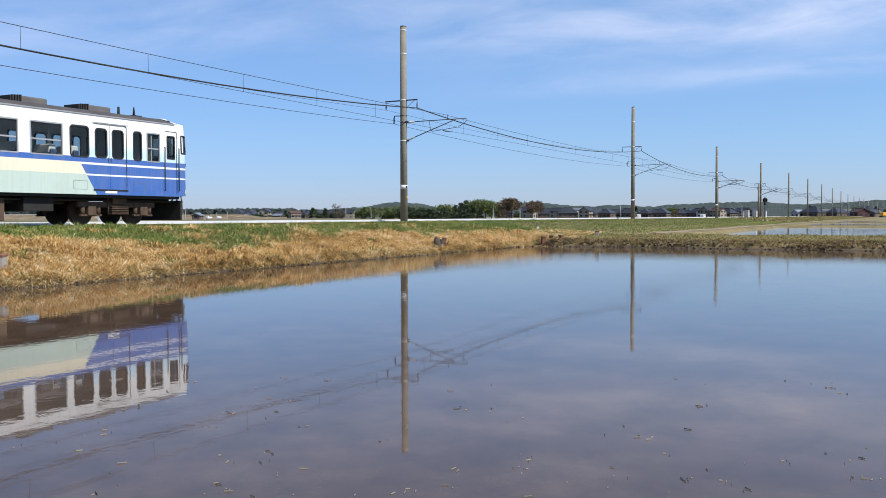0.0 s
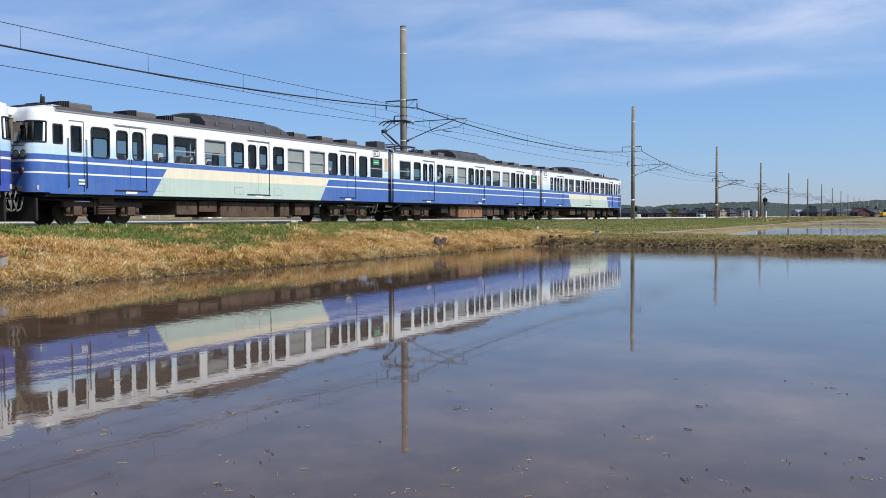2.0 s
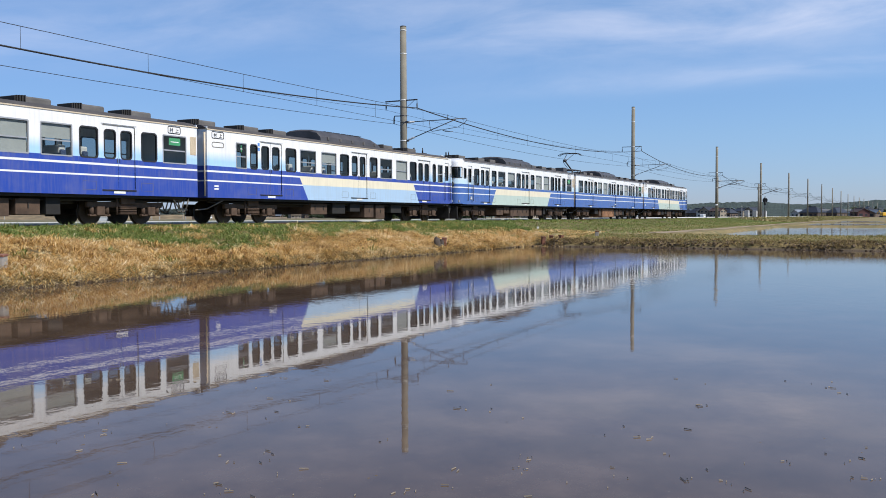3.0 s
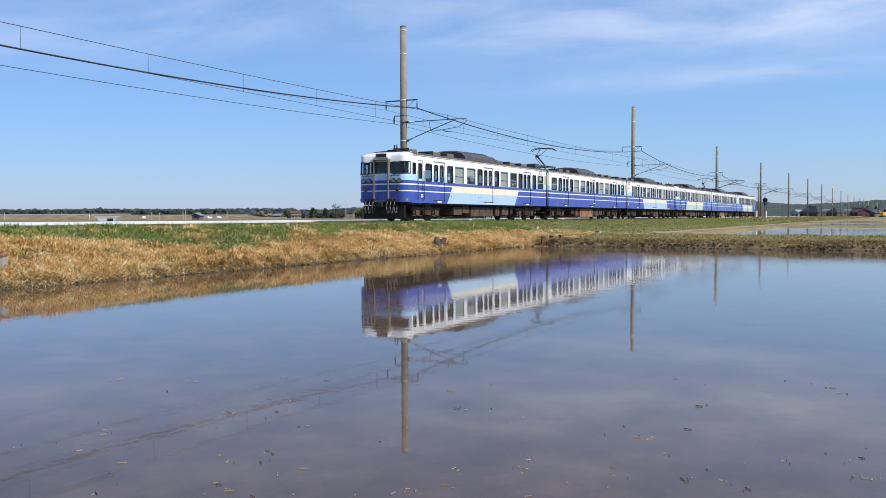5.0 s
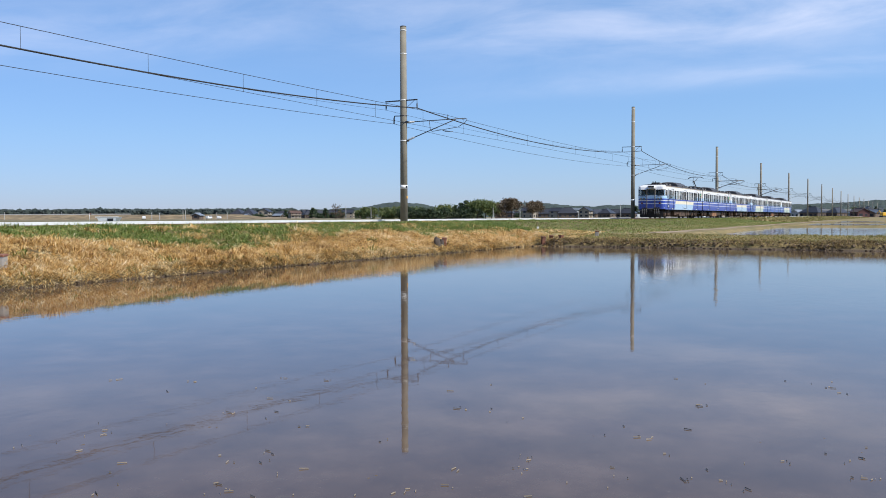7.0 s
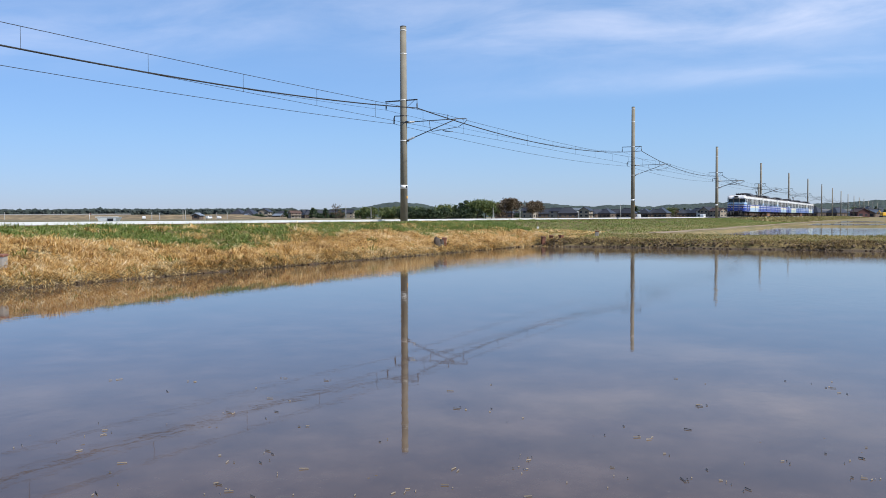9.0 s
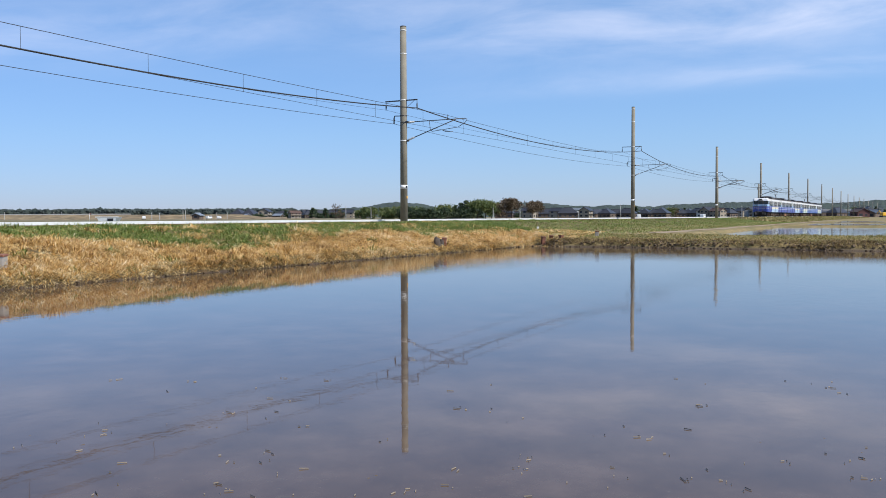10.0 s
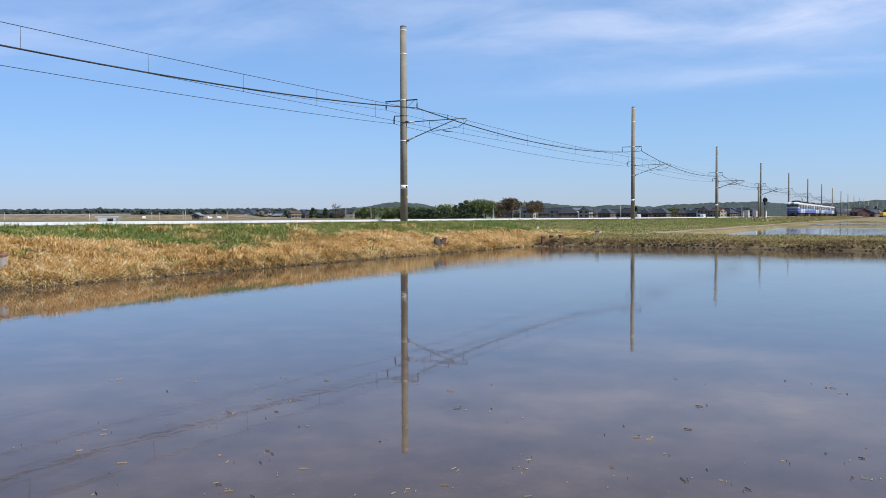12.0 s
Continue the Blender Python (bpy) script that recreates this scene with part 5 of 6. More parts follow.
def build_village():
    g = 0.35
    houses = [
        build_house("house", "two-storey white house with dark tiled hip roof", 11, 8, 5.4, 8.4, M_WALL_WHITE, M_TILE, True, 1, 2),
        build_house("house", "two-storey beige house with dark tiled gable roof", 9, 8, 5.3, 7.9, M_WALL_BEIGE, M_TILE, False, 2, 2),
        build_house("house", "wide farmhouse with large dark tiled roof", 15, 10, 3.6, 7.6, M_WALL_DARK, M_TILE, True, 3, 1),
        build_house("house", "white house with blue-grey tin gable roof", 8, 6.5, 3.2, 5.6, M_WALL_WHITE, M_TIN, False, 4, 1),
        build_house("house", "brown-roofed beige village house", 10, 7, 4.8, 7.0, M_WALL_BEIGE, M_TILE_BROWN, False, 5, 2),
    ]
    rnd = random.Random(11)
    rows = [[] for _ in houses]
    stops = []
    a = -0.185
    while a < -0.095:
        stops.append((a, rnd.uniform(800, 1080)))
        a += rnd.uniform(0.0035, 0.007)
    a = 0.085
    while a < 0.37:
        stops.append((a, rnd.uniform(780, 1100)))
        a += rnd.uniform(0.0038, 0.0075)
    a = -0.178
    while a < -0.085:
        stops.append((a, rnd.uniform(800, 960)))
        a += rnd.uniform(0.006, 0.011)
    a = 0.12
    while a < 0.36:
        stops.append((a, rnd.uniform(640, 820)))
        a += rnd.uniform(0.006, 0.013)
    a = 0.41
    while a < 0.52:
        stops.append((a, rnd.uniform(600, 800)))
        a += rnd.uniform(0.010, 0.02)
    stops += [(-0.235, 700), (-0.222, 690), (-0.205, 660), (0.071, 520), (0.1, 620), (0.165, 640)]
    for k, (a, d) in enumerate(stops):
        kind = rnd.choice((2, 1, 3, 2, 4, 2, 1, 2))
        rows[kind].append((a, d, rnd.choice((0, 20, 90, 110, -30, 60)), g))
    for ob, r in zip(houses, rows):
        scatter(ob, r or [(0.3, 700, 0, g)])
    # the white two-storey building that stands out in the village
    b = build_house("apartment_house", "plain white flat-faced building among dark roofs", 10, 9, 6.6, 7.2, M_WALL_WHITE, M_TIN, False, 9, 2)
    scatter(b, [(0.152, 680, 118, g)])
    trees = {
        "pine": build_tree("pine_tree", "dark green pine tree beside village houses", 10.5, 2.9, M_PINE, 1, True, 1500, 0.5),
        "round": build_tree("broadleaf_tree", "broad tree in fresh yellow-green spring leaf", 8.5, 4.2, M_LEAF, 2, False, 2000, 0.5),
        "red": build_tree("cherry_tree", "broad tree with reddish-brown young leaves", 9.0, 4.2, M_LEAF_RED, 3, False, 1900, 0.45),
        "bush": build_tree("shrub", "low dense dark green shrub", 5.5, 3.6, M_PINE, 4, False, 1300, 0.5),
        "bare": build_tree("bare_tree", "tall thin bare grey tree", 10.5, 3.2, M_LEAF_RED, 6, False, 420, 0.4),
    }
    spots = {k: [] for k in trees}
    for k in range(9):
        spots["round"].append((-0.094 + 0.0075 * k + rnd.uniform(-0.002, 0.002), rnd.uniform(430, 560), rnd.uniform(0, 360), g - rnd.uniform(2.2, 4.6)))
    for k in range(11):
        spots["bush"].append((-0.045 + 0.0072 * k, rnd.uniform(400, 480), rnd.uniform(0, 360), g - rnd.uniform(0.2, 2.6)))
    for a, z in ((0.014, -1.5), (0.021, -0.6), (0.0275, 0.6), (0.033, -0.4), (0.043, -2.2), (-0.010, -3.5), (-0.022, -3.0), (0.006, -2.6)):
        spots["pine"].append((a, rnd.uniform(430, 470), rnd.uniform(0, 360), g + z - 1.9))
    spots["round"] += [(0.040, 415, 10, g), (0.049, 420, 80, g - 0.5), (0.056, 430, 30, g - 1), (0.0, 440, 30, g - 2)]
    spots["red"] += [(0.0735, 400, 0, g + 0.2), (0.0795, 404, 120, g), (0.103, 430, 60, g - 0.8), (0.1085, 440, 200, g - 0.6), (0.065, 440, 260, g - 2.5)]
    spots["bare"] += [(-0.124, 560, 0, g - 0.5), (-0.118, 620, 90, g - 5), (0.268, 520, 40, g - 4)]
    for k in range(64):
        a = rnd.choice((rnd.uniform(-0.19, -0.09), rnd.uniform(0.08, 0.36), rnd.uniform(0.42, 0.52)))
        spots[rnd.choice(("bush", "bush", "round", "pine"))].append((a, rnd.uniform(680, 960), rnd.uniform(0, 360), g - rnd.uniform(0.0, 2.8)))
    for k in range(16):
        spots["bush"].append((rnd.uniform(-0.36, -0.19), rnd.uniform(560, 900), rnd.uniform(0, 360), g - rnd.uniform(2.2, 3.6)))
    for key, ob in trees.items():
        scatter(ob, spots[key])


def build_far_things():
    g = 0.35
    # flared white culvert bridge
    t = thing("culvert_bridge", "small flared white concrete bridge with dark opening", "bridge", pose(*spot(-0.388, 265, g - 0.35), 0, 0, -62))
    bm = bmesh.new()
    v = [bm.verts.new(p) for p in ((-2.2, 0, 0), (2.2, 0, 0), (3.2, 0, 1.6), (-3.2, 0, 1.6), (-2.2, 4, 0), (2.2, 4, 0), (3.2, 4, 1.6), (-3.2, 4, 1.6))]
    for f in ((0, 1, 2, 3), (1, 5, 6, 2), (5, 4, 7, 6), (4, 0, 3, 7), (3, 2, 6, 7)):
        bm.faces.new([v[i] for i in f])
    part("abutment", bm, M_WHITE_CONCRETE, t)
    part("parapet", boxed(-3.5, 3.5, -0.1, 0.2, 1.5, 1.75, 0.04), M_WHITE, t)
    part("opening", boxed(0.2, 2.0, -0.12, 0.1, 0.2, 1.2), M_BLACK, t)
    # shed, barrier, pole with a flag
    t = build_house("farm_shed", "small grey farm shed with pale tin roof", 5, 4, 2.3, 3.3, M_WALL_DARK, M_TIN, False, 21, 1)
    scatter(t, [(-0.283, 440, 20, g), (-0.226, 560, 60, g), (-0.19, 560, 100, g)])
    t = thing("marker_post", "thin white post with a small red flag", "post", pose(*spot(-0.408, 300, g)))
    part("shaft", rod(bmesh.new(), (0, 0, 0), (0, 0, 2.6), 0.06), M_WHITE, t)
    part("flag", boxed(-0.1, 0.7, -0.03, 0.03, 2.2, 2.7), M_RED_TIN, t)
    t = thing("water_tower", "slim white tower beyond the fields", "tower", pose(*spot(-0.2025, 900, g)))
    part("shaft", rod(bmesh.new(), (0, 0, 0), (0, 0, 7.0), 1.5, 1.2, 12), M_WALL_WHITE, t)
    part("cap", rod(bmesh.new(), (0, 0, 7.0), (0, 0, 8.8), 1.8, 1.5, 12), M_WALL_WHITE, t)
    # utility poles across the fields
    t = thing("utility_pole", "thin grey utility pole in the fields", "pole", group="utility poles")
    part("shaft", rod(bmesh.new(), (0, 0, 0), (0, 0, 9.0), 0.2, 0.13), M_GREY_CONC, t)
    part("cross_arm", boxed(-0.9, 0.9, -0.06, 0.06, 8.2, 8.35), M_STEEL, t)
    scatter(t, [(a, d, 30, g - low) for a, d, low in ((-0.506, 520, 4.5), (-0.449, 560, 4), (-0.440, 560, 4.2), (-0.336, 420, 5.5), (-0.327, 430, 5.6), (-0.30, 480, 4), (-0.297, 480, 4), (-0.261, 520, 5), (-0.249, 500, 5), (-0.112, 420, 2.5), (-0.083, 460, 3), (0.058, 380, 4), (0.089, 380, 4.5), (0.205, 500, 1.0), (0.345, 420, 3.0))])
    # overpass and sheds beyond the train's way
    t = thing("overpass", "long pale concrete road overpass in the distance", "overpass", pose(*spot(0.452, 700, g), 0, 0, -55))
    part("deck", boxed(-14, 32, -4, 4, 5.2, 5.9, 0.1), M_GREY_CONC, t)
    for x in (-12, 2, 16, 30):
        part("pier", boxed(x - 0.5, x + 0.5, -0.9, 0.9, 0, 5.2), M_GREY_CONC, t)
    t = build_house("barn", "dark red tin barn beside the line", 9, 7, 3.2, 5.4, M_RED_TIN, M_TILE_BROWN, False, 31, 1)
    scatter(t, [(0.481, 500, 30, g)])
    t = build_house("barn", "dark low barn with brown roof", 12, 7, 2.8, 4.6, M_WALL_DARK, M_TILE, False, 32, 1)
    scatter(t, [(0.496, 520, -20, g)])
    t = thing("excavator", "yellow digging machine far off beside the line", "machine", pose(*spot(0.508, 460, g), 0, 0, 40))
    part("track_base", boxed(-1.6, 1.6, -1.2, 1.2, 0, 0.8, 0.2), M_BLACK, t)
    part("cab", boxed(-1.4, 1.2, -1.1, 1.1, 0.9, 2.7, 0.25), M_MACHINE, t)
    part("boom", path_rod(bmesh.new(), [(1.0, 0, 1.6), (2.8, 0, 3.6), (4.4, 0, 2.2)], 0.22), M_MACHINE, t)
    t = thing("road_van", "white parked van near the village road", "vehicle", group="far vehicles")
    part("body", boxed(-2.1, 2.1, -0.85, 0.85, 0.45, 1.9, 0.18), M_WHITE, t)
    part("glass", boxed(-1.2, 2.0, -0.86, 0.86, 1.25, 1.7, 0.05), M_WINDOW, t)
    for x in (-1.3, 1.3):
        for y in (-0.75, 0.75):
            part("wheel", rod(bmesh.new(), (x, y - 0.1, 0.32), (x, y + 0.1, 0.32), 0.32, n=14), M_BLACK, t)
    scatter(t, [(-0.27, 480, 10, g), (-0.258, 500, 30, g), (-0.345, 520, 40, g), (0.3, 380, 0, g), (0.226, 400, 20, g)])


def build_line_side():
    """Shorter posts, a signal and cabinets along the track."""
    t = thing("line_post", "short concrete line post beside a taller pole", "post", pose(145.9, POLE_Y + 0.05 + bend(145.9), 0), "line posts")
    part("shaft", rod(bmesh.new(), (0, 0, 0.5), (0, 0, 7.7), 0.2, 0.17, 14), M_CONCRETE_POLE, t)
    copy_thing(t, pose(193.4, POLE_Y + 0.15, 0.45))
    s = thing("railway_signal", "black round-headed railway signal on a mast", "signal", pose(196.8, POLE_Y - 0.7, 0.6))
    part("mast", rod(bmesh.new(), (0, 0, 0), (0, 0, 5.0), 0.08), M_STEEL, s)
    head = part("signal_head", rod(bmesh.new(), (0, 0.0, 4.0), (0, 0.0, 4.01), 0.05), M_BLACK, s)
    part("backboard", rod(bmesh.new(), (-0.05, 0, 4.15), (0.05, 0, 4.15), 0.52, n=24), M_BLACK, head)
    part("lower_board", boxed(-0.05, 0.05, -0.22, 0.22, 3.1, 3.75, 0.04), M_BLACK, head)
    for z in (3.4, 4.0, 4.35):
        part("lamp_hood", rod(bmesh.new(), (-0.28, 0, z), (-0.05, 0, z), 0.16, n=12), M_BLACK, head)
    part("ladder", path_rod(bmesh.new(), [(0.3, 0.2, 0), (0.3, 0.2, 4.8)], 0.04), M_STEEL, s)
    c = thing("equipment_cabinet", "pale grey trackside equipment cabinet", "cabinet", pose(190.0, POLE_Y + 0.4, 0.9), "trackside cabinets")
    part("body", boxed(-0.5, 0.5, -0.4, 0.4, 0, 1.6, 0.03), M_GREY_CONC, c)
    part("door", boxed(-0.44, 0.44, -0.43, -0.4, 0.1, 1.5, 0.01), M_WHITE, c)
    copy_thing(c, pose(182.0, POLE_Y + 0.8, 0.9))
    copy_thing(c, pose(199.5, POLE_Y - 0.2, 0.9))


def build_stakes():
    """Weathered stakes and reddish blocks of the field drains along the bank."""
    def stake(x, y, h, r, z):
        t = thing("wooden_stake", "weathered grey wooden stake at the water's edge", "stake", pose(x, y, z), "drain stakes")
        bm = bmesh.new()
        rod(bm, (0, 0, -0.25), (0.02, 0, h), r, r * 0.85, 11)
        rod(bm, (0.0, 0.02, h - 0.01), (-0.02, 0.03, h + 0.06), r * 0.6, r * 0.35, 7)
        rod(bm, (r * 0.5, -r * 0.5, -0.2), (r * 0.6, -r * 0.4, h * 0.8), r * 0.55, r * 0.4, 7)
        bmesh.ops.rotate(bm, verts=bm.verts[:], cent=(0, 0, 0), matrix=Matrix.Rotation(radians(-6), 3, "Y"))
        part("shaft", bm, M_WOOD, t)

    def block(x, y, h, w, z, turn, grey=False):
        t = thing("drain_block", "small reddish concrete drain block in dry grass", "drain block", pose(x, y, z, 2, -3, turn), "drain blocks")
        part("body", boxed(-w / 2, w / 2, -0.09, 0.09, -0.25, h, 0.015), M_SLEEPER if grey else M_RED_STONE, t)
        part("cap", boxed(-w / 2 - 0.015, w / 2 + 0.015, -0.105, 0.105, h, h + 0.05, 0.012), M_RED_STONE, t)
    stake(30.75, 16.5, 0.33, 0.14, 0.2)
    stake(31.02, 16.42, 0.24, 0.08, 0.2)
    block(31.35, 16.5, 0.30, 0.26, 0.2, 30)
    block(11.98, 17.05, 0.30, 0.24, 0.28, 30, True)
    block(40.35, 15.66, 0.14, 0.22, 0.22, 40)
    block(40.50, 15.30, 0.16, 0.16, 0.26, 10)
    block(40.75, 14.88, 0.16, 0.18, 0.27, 60)
    block(42.8, 13.7, 0.2, 0.22, 0.42, 20, True)
    t = thing("plastic_bottle", "small white plastic bottle lying in grass", "bottle", pose(43.75, 17.3, 0.70, 0, 0, 0))
    bm = rod(bmesh.new(), (0, 0, -0.1), (0.02, 0, 0.12), 0.06, n=12)
    part("body", bm, M_WHITE, t)
    part("neck", rod(bmesh.new(), (0.02, 0, 0.12), (0.02, 0, 0.17), 0.045, 0.02, 12), M_WHITE, t)


build_hills()
build_woods()
build_levee()
build_village()
build_far_things()
build_line_side()
build_stakes()


# ---- grass, clods and floating straw ----
def blades(name, label, material, xs, ys, length, width, bend, seed, lift=0.0, comb=0.0):
    """Many arching blades, three faces each, rooted on the ground."""
    rng = np.random.default_rng(seed)
    n = len(xs)
    base = np.array([(x, y, height(x, y) + lift) for x, y in zip(xs, ys)])
    ang = rng.uniform(0, 2 * np.pi, n)
    if comb:
        sway = np.array([noise.noise(Vector((x / 1.1, y / 1.1, 3.3))) * 5.0 + noise.noise(Vector((x / 0.4, y / 0.4, 8.1))) * 2.5 for x, y in zip(xs, ys)])
        ang = sway + (ang - np.pi) * (1 - comb)
    d = np.stack([np.cos(ang), np.sin(ang), np.zeros(n)], 1)
    side_v = np.stack([-np.sin(ang), np.cos(ang), np.zeros(n)], 1)
    tuft = np.array([0.85 + 0.75 * noise.noise(Vector((x / 0.42, y / 0.42, seed * 1.7))) + 0.5 * noise.noise(Vector((x / 1.5, y / 1.5, seed * 0.9))) for x, y in zip(xs, ys)])
    ln = rng.uniform(0.55, 1.2, n) * length * np.clip(tuft, 0.35, 1.7)
    w = (rng.uniform(0.6, 1.3, n) * width)[:, None]
    bd = rng.uniform(bend[0], bend[1], n)
    up = np.array([0, 0, 1.0])
    mid = base + d * (ln * bd * 0.48)[:, None] + up * (ln * (0.58 - 0.24 * bd))[:, None]
    tip = base + d * (ln * (0.25 + bd * 0.85))[:, None] + up * np.maximum(ln * (1.0 - 0.85 * bd), -0.02)[:, None]
    pts = np.stack([base - side_v * w, base + side_v * w, mid - side_v * w * 0.8, mid + side_v * w * 0.8, tip], 1).reshape(-1, 3)
    k = (np.arange(n) * 5)[:, None]
    loops = np.concatenate([k + np.array([[0, 1, 3, 2]]), k + np.array([[2, 3, 4]])], 1).reshape(-1)
    starts = (np.arange(n)[:, None] * 7 + np.array([[0, 4]])).reshape(-1)
    totals = np.tile([4, 3], n)
    me = bpy.data.meshes.new(name)
    me.vertices.add(len(pts))
    me.vertices.foreach_set("co", pts.astype(np.float32).reshape(-1))
    me.loops.add(len(loops))
    me.loops.foreach_set("vertex_index", loops.astype(np.int32))
    me.polygons.add(len(starts))
    me.polygons.foreach_set("loop_start", starts.astype(np.int32))
    me.polygons.foreach_set("loop_total", totals.astype(np.int32))
    me.update(calc_edges=True)
    me.materials.append(material)
    return tagged(new(name, me), label, "grass", kind="stuff")


def patchy(x, y, shift, size=2.2):
    return noise.noise(Vector((x / size, y / size * 1.6, shift)))


def sow(seed, count, x0, x1, y0, y1, keep):
    rnd = random.Random(seed)
    xs, ys = [], []
    tries = 0
    while len(xs) < count and tries < count * 6:
        tries += 1
        x, y = rnd.uniform(x0, x1), rnd.uniform(y0, y1)
        if rnd.random() < keep(x, y):
            xs.append(x)
            ys.append(y)
    return xs, ys


def green_share(x, y):
    """How green the bank is: dry reeds below, fresh grass towards the track, in patches."""
    edge = line(x, (8, 20.0), (14, 19.9), (16.5, 18.9), (18.5, 18.0), (22, 17.9), (25, 18.7), (29, 19.1), (33, 18.8), (36, 18.2), (46, 17.8)) + 0.6 * patchy(x, y, 1.0, 2.5) + 0.6 * patchy(x, y, 5.0, 0.9)
    return step(y, edge - 0.45, edge + 0.45) * (0.96 if patchy(x, y, 9.0, 1.6) < 0.25 else 0.62)


def build_grass():
    xs, ys = sow(1, 56000, 8, 42, 16.2, 22.0, lambda x, y: 1 - green_share(x, y))
    blades("dry_grass", "matted dry tan and golden reed grass on the bank", M_DRY, xs, ys, 0.30, 0.0105, (0.75, 1.38), 2, comb=0.2)
    xs, ys = sow(3, 13000, 8, 42, 16.4, 19.8, lambda x, y: (1 - green_share(x, y)) * step(patchy(x, y, 14, 1.2), -0.05, 0.3))
    blades("dry_reeds", "longer pale arching dry reeds on the bank", M_DRY, xs, ys, 0.44, 0.012, (0.8, 1.38), 4, comb=0.3)
    xs, ys = sow(5, 56000, 8, 46, 16.0, 22.0, lambda x, y: green_share(x, y))
    blades("green_grass", "fresh green grass along the railway bank", M_GREEN, xs, ys, 0.22, 0.012, (0.6, 1.3), 6, comb=0.2)
    xs, ys = sow(7, 5200, 8, 44, 16.3, 18.8, lambda x, y: step(patchy(x, y, 21, 0.9), 0.22, 0.42))
    blades("green_tufts", "scattered green tufts in the dry grass", M_GREEN, xs, ys, 0.24, 0.012, (0.3, 1.1), 8)
    xs, ys = sow(9, 22000, 40.1, 43.8, -12, 16.3, lambda x, y: 1.0)
    blades("bund_grass", "short mixed olive grass on the field bund", M_OLIVE, xs, ys, 0.14, 0.013, (0.4, 1.15), 10)
    xs, ys = sow(11, 13000, 41, 110, 12.0, 22.0, lambda x, y: 0.35 + 0.65 * step(patchy(x, y, 31, 4), -0.2, 0.3))
    blades("verge_grass", "rough green and tan grass beside the farm path", M_OLIVE, xs, ys, 0.17, 0.014, (0.4, 1.1), 12)
    xs, ys = sow(13, 44000, 41, 130, 12.2, 22.2, lambda x, y: 0.35 + 0.65 * step(y + 1.2 * patchy(x, y, 41, 4), 15.5, 18.0))
    blades("far_green_grass", "fresh green grass on the bank farther along", M_GREEN, xs, ys, 0.16, 0.016, (0.4, 1.1), 14)
    xs, ys = sow(15, 16000, 130, 420, 12.0, 22.2, lambda x, y: 1.0)
    blades("distant_grass", "distant olive and green railway bank grass", M_OLIVE, xs, ys, 0.32, 0.05, (0.1, 0.7), 16)
    xs, ys = sow(17, 7000, 86.3, 127, -14, 12, lambda x, y: 1.0 if x < 90.7 or x > 120.3 else 0.0)
    blades("paddy_edge_grass", "dry grass on the bunds between far paddies", M_BUND, xs, ys, 0.06, 0.02, (0.4, 1.0), 18)
    xs, ys = sow(19, 130, 2.55, 2.95, 3.5, 4.0, lambda x, y: 1.0)
    blades("near_tuft", "dry tuft of grass at the near water's edge", M_DRY, xs, ys, 0.05, 0.003, (0.3, 1.0), 20, lift=0.10)
    xs, ys = sow(23, 14000, 39.75, 41.0, -12, 16.2, lambda x, y: 1.0)
    blades("bund_edge_grass", "dry brown grass hanging over the bund's edge", M_BUND, xs, ys, 0.20, 0.014, (0.6, 1.3), 24, lift=0.01)
    xs, ys = sow(25, 9000, 8, 60, 21.3, 22.1, lambda x, y: 0.4 + 0.6 * step(patchy(x, y, 51, 1.5), -0.3, 0.2))
    blades("crest_grass", "taller ragged green grass along the bank's crest", M_GREEN, xs, ys, 0.20, 0.008, (0.1, 0.8), 26)
    xs, ys = sow(27, 15000, 8, 41.5, 16.15, 17.3, lambda x, y: 1.0)
    blades("lower_dry_grass", "dense dry straw-coloured grass low on the bank", M_DRY, xs, ys, 0.25, 0.0105, (0.75, 1.38), 28, comb=0.2)
    xs, ys = sow(29, 7000, 38.5, 48.0, 14.2, 18.2, lambda x, y: step(18.3 - y + 0.8 * patchy(x, y, 61, 2), 0.2, 1.0) * (1.0 - step(x, 44, 48)))
    blades("corner_dry_grass", "dry golden grass where bank and bund meet", M_DRY, xs, ys, 0.20, 0.009, (0.5, 1.25), 30, comb=0.5)
    # wet fringe where bank meets water
    xs, ys = sow(21, 12000, 8, 41.5, 16.12, 16.5, lambda x, y: 1.0)
    blades("waterline_grass", "short tan grass hanging over the waterline", M_THATCH, xs, ys, 0.17, 0.009, (0.6, 1.3), 22, lift=0.02)


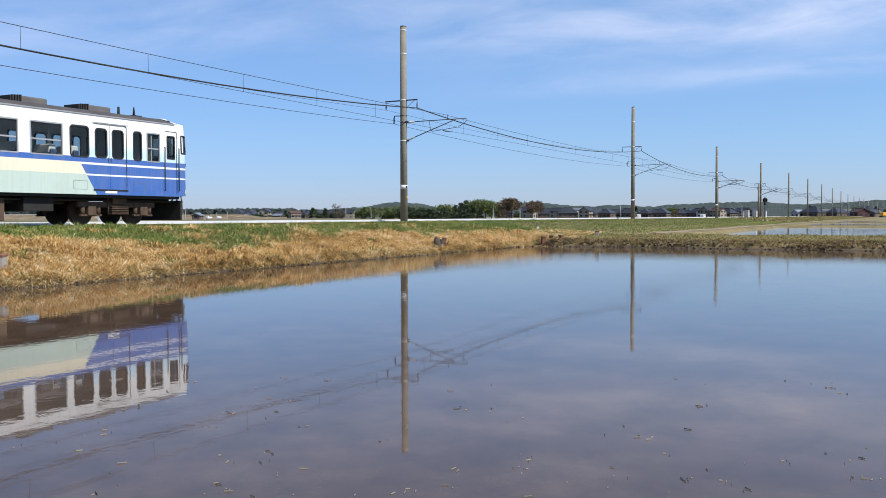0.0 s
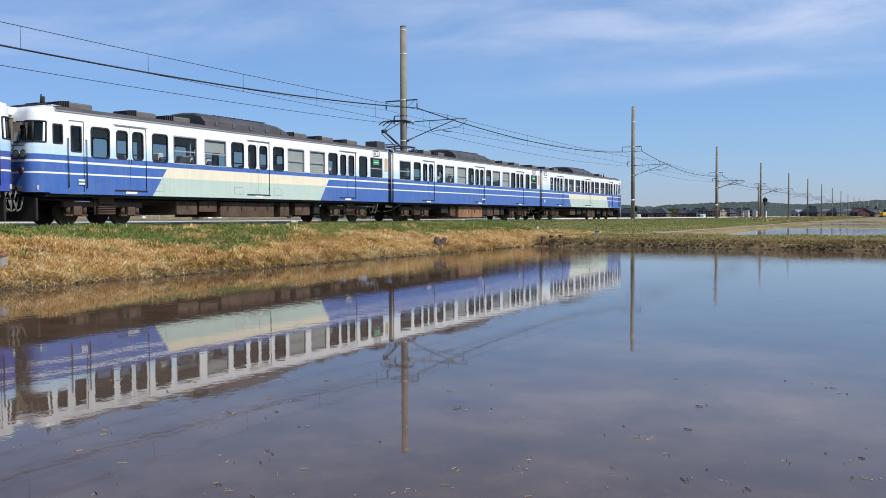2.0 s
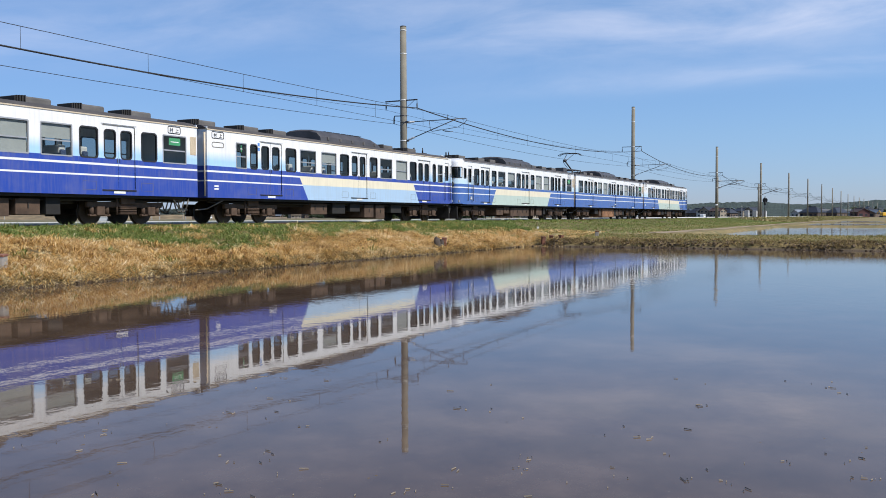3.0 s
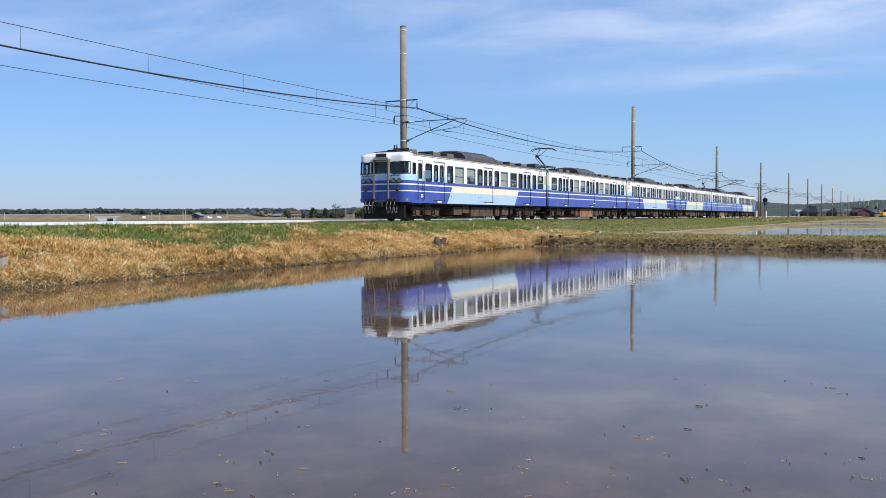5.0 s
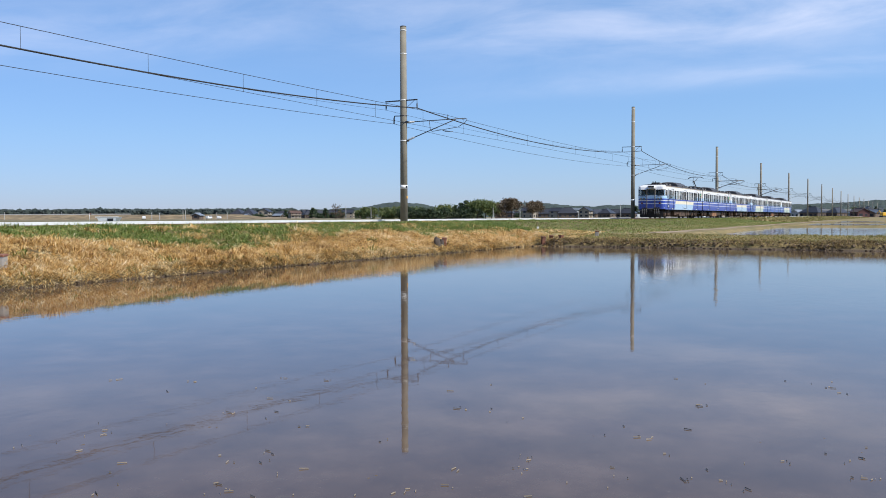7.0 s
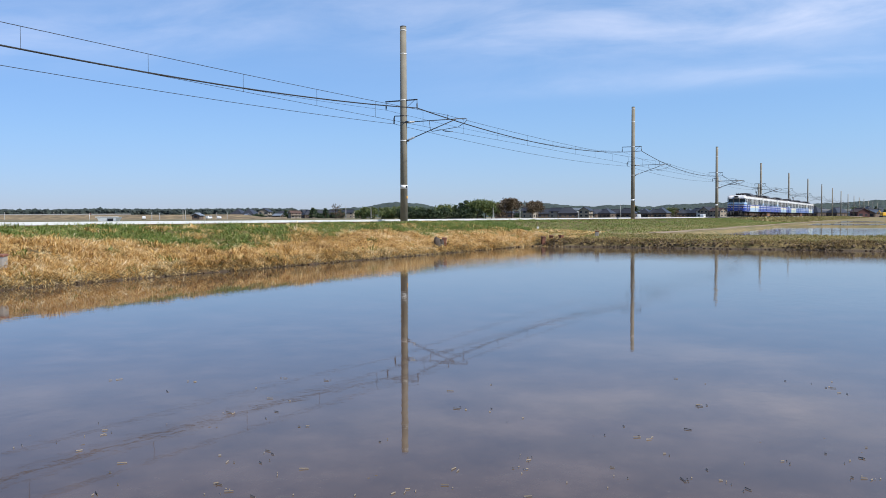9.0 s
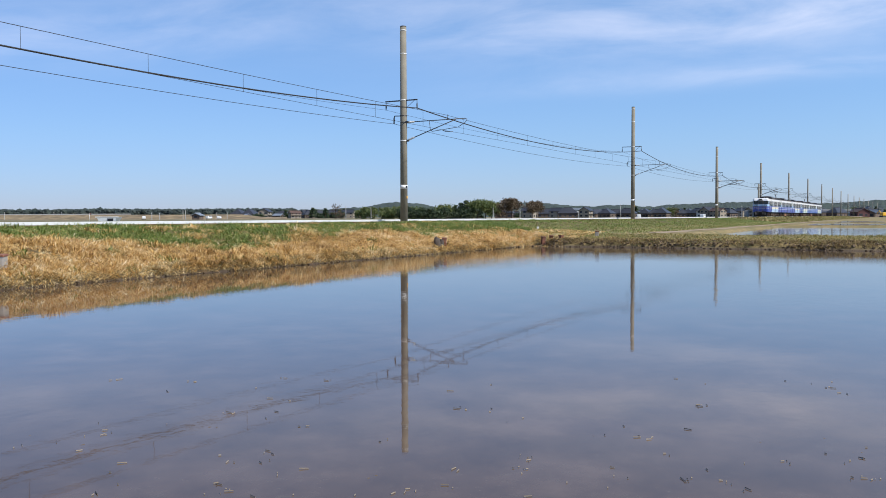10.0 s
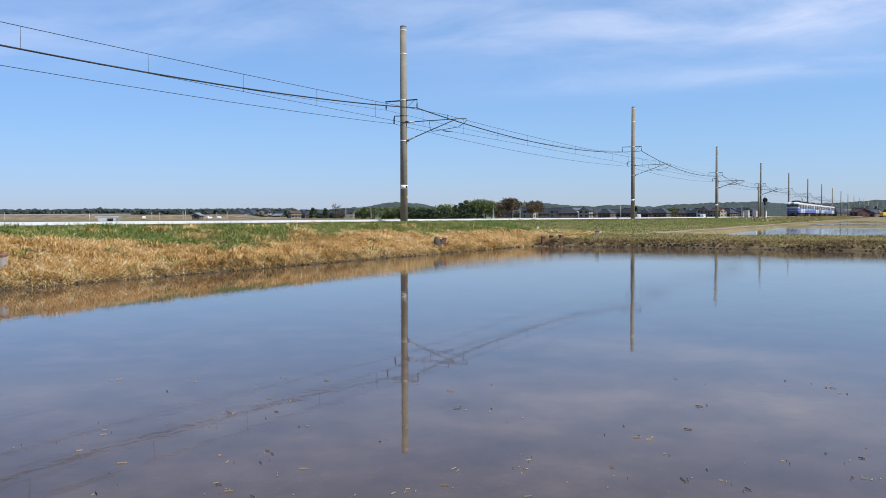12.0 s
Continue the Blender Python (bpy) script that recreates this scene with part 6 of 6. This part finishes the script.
def build_clods():
    rnd = random.Random(8)
    ico = ico_data(1)
    verts, faces = [], []
    for k in range(1300):
        if k < 420:
            x, y = rnd.uniform(8, 41), 16.14 + rnd.gauss(0, 0.05)
        else:
            x, y = 39.95 + rnd.gauss(0, 0.22), rnd.uniform(-12, 16.1)
        r = rnd.uniform(0.015, 0.05) * (1.0 if k < 420 else 1.7)
        lump(rnd, x, y, max(-0.05, height(x, y)) + rnd.uniform(-0.02, 0.02), r, r * rnd.uniform(0.5, 0.9), verts, faces, ico)
    tagged(mesh_from("mud_clods", verts, faces, M_MUD), "wet dark mud clods along the waterline", "mud", kind="stuff")
    verts, faces = [], []
    for k in range(22):
        d = 4.2 + 2.8 * rnd.random() ** 1.6
        p = spot(rnd.uniform(-0.5, 0.52), d)
        r = rnd.uniform(0.006, 0.018)
        if p.x > 2.4:
            for j in range(rnd.choice((1, 1, 2, 3))):
                lump(rnd, p.x + rnd.uniform(-0.06, 0.06), p.y + rnd.uniform(-0.09, 0.09), -0.062, r, r * 0.2, verts, faces, ico)
    tagged(mesh_from("paddy_mud", verts, faces, M_MUD), "small mud lumps just breaking the water", "mud", kind="stuff")


def build_straw():
    rnd = random.Random(14)
    verts, faces = [], []
    for k in range(110):
        d = 4.3 + 3.6 * rnd.random() ** 2.0
        p = spot(rnd.uniform(-0.52, 0.54), d)
        if p.x < 2.2:
            continue
        n = rnd.choice((1, 1, 1, 2, 4))
        for j in range(n):
            c = p + Vector((rnd.uniform(-0.05, 0.05), rnd.uniform(-0.05, 0.05), 0))
            a, ln, w = rnd.uniform(0, 3.14), 0.004 + 0.028 * rnd.random() ** 2.6, rnd.uniform(0.0007, 0.0017)
            u, v = Vector((math.cos(a), math.sin(a), 0)) * ln, Vector((-math.sin(a), math.cos(a), 0)) * w
            b = len(verts)
            for q, z in ((-u - v, -0.058), (u - v, -0.057), (u + v, -0.057), (-u + v, -0.058), (-u * 0.9, -0.053), (u * 0.9, -0.051)):
                verts.append((c.x + q.x, c.y + q.y, z))
            faces += [(b, b + 1, b + 5, b + 4), (b + 2, b + 3, b + 4, b + 5), (b + 1, b + 2, b + 5), (b + 3, b, b + 4)]
    tagged(mesh_from("floating_straw", verts, faces, M_STRAW), "bits of pale straw floating on the water", "straw", kind="stuff")


build_grass()
build_clods()
build_straw()


# ---- what moves: the six coupled cars roll away at an even speed ----
def motions():
    for k, c in enumerate(CARS):
        rows = [(0.0, 12.16 + 0.87)] + [(t, 12.16 + 27.07 * t) for t in (0.1, 0.2, 0.5, 1.0, 2.0, 3.0, 4.0, 6.0, 8.0, 10.0, 12.0)]
        walk(c, [(t, pose(x - 20 * k, TRACK_Y + bend(x - 20 * k), RAIL_Z, 0, 0, bearing(x - 20 * k))) for t, x in rows])


motions()
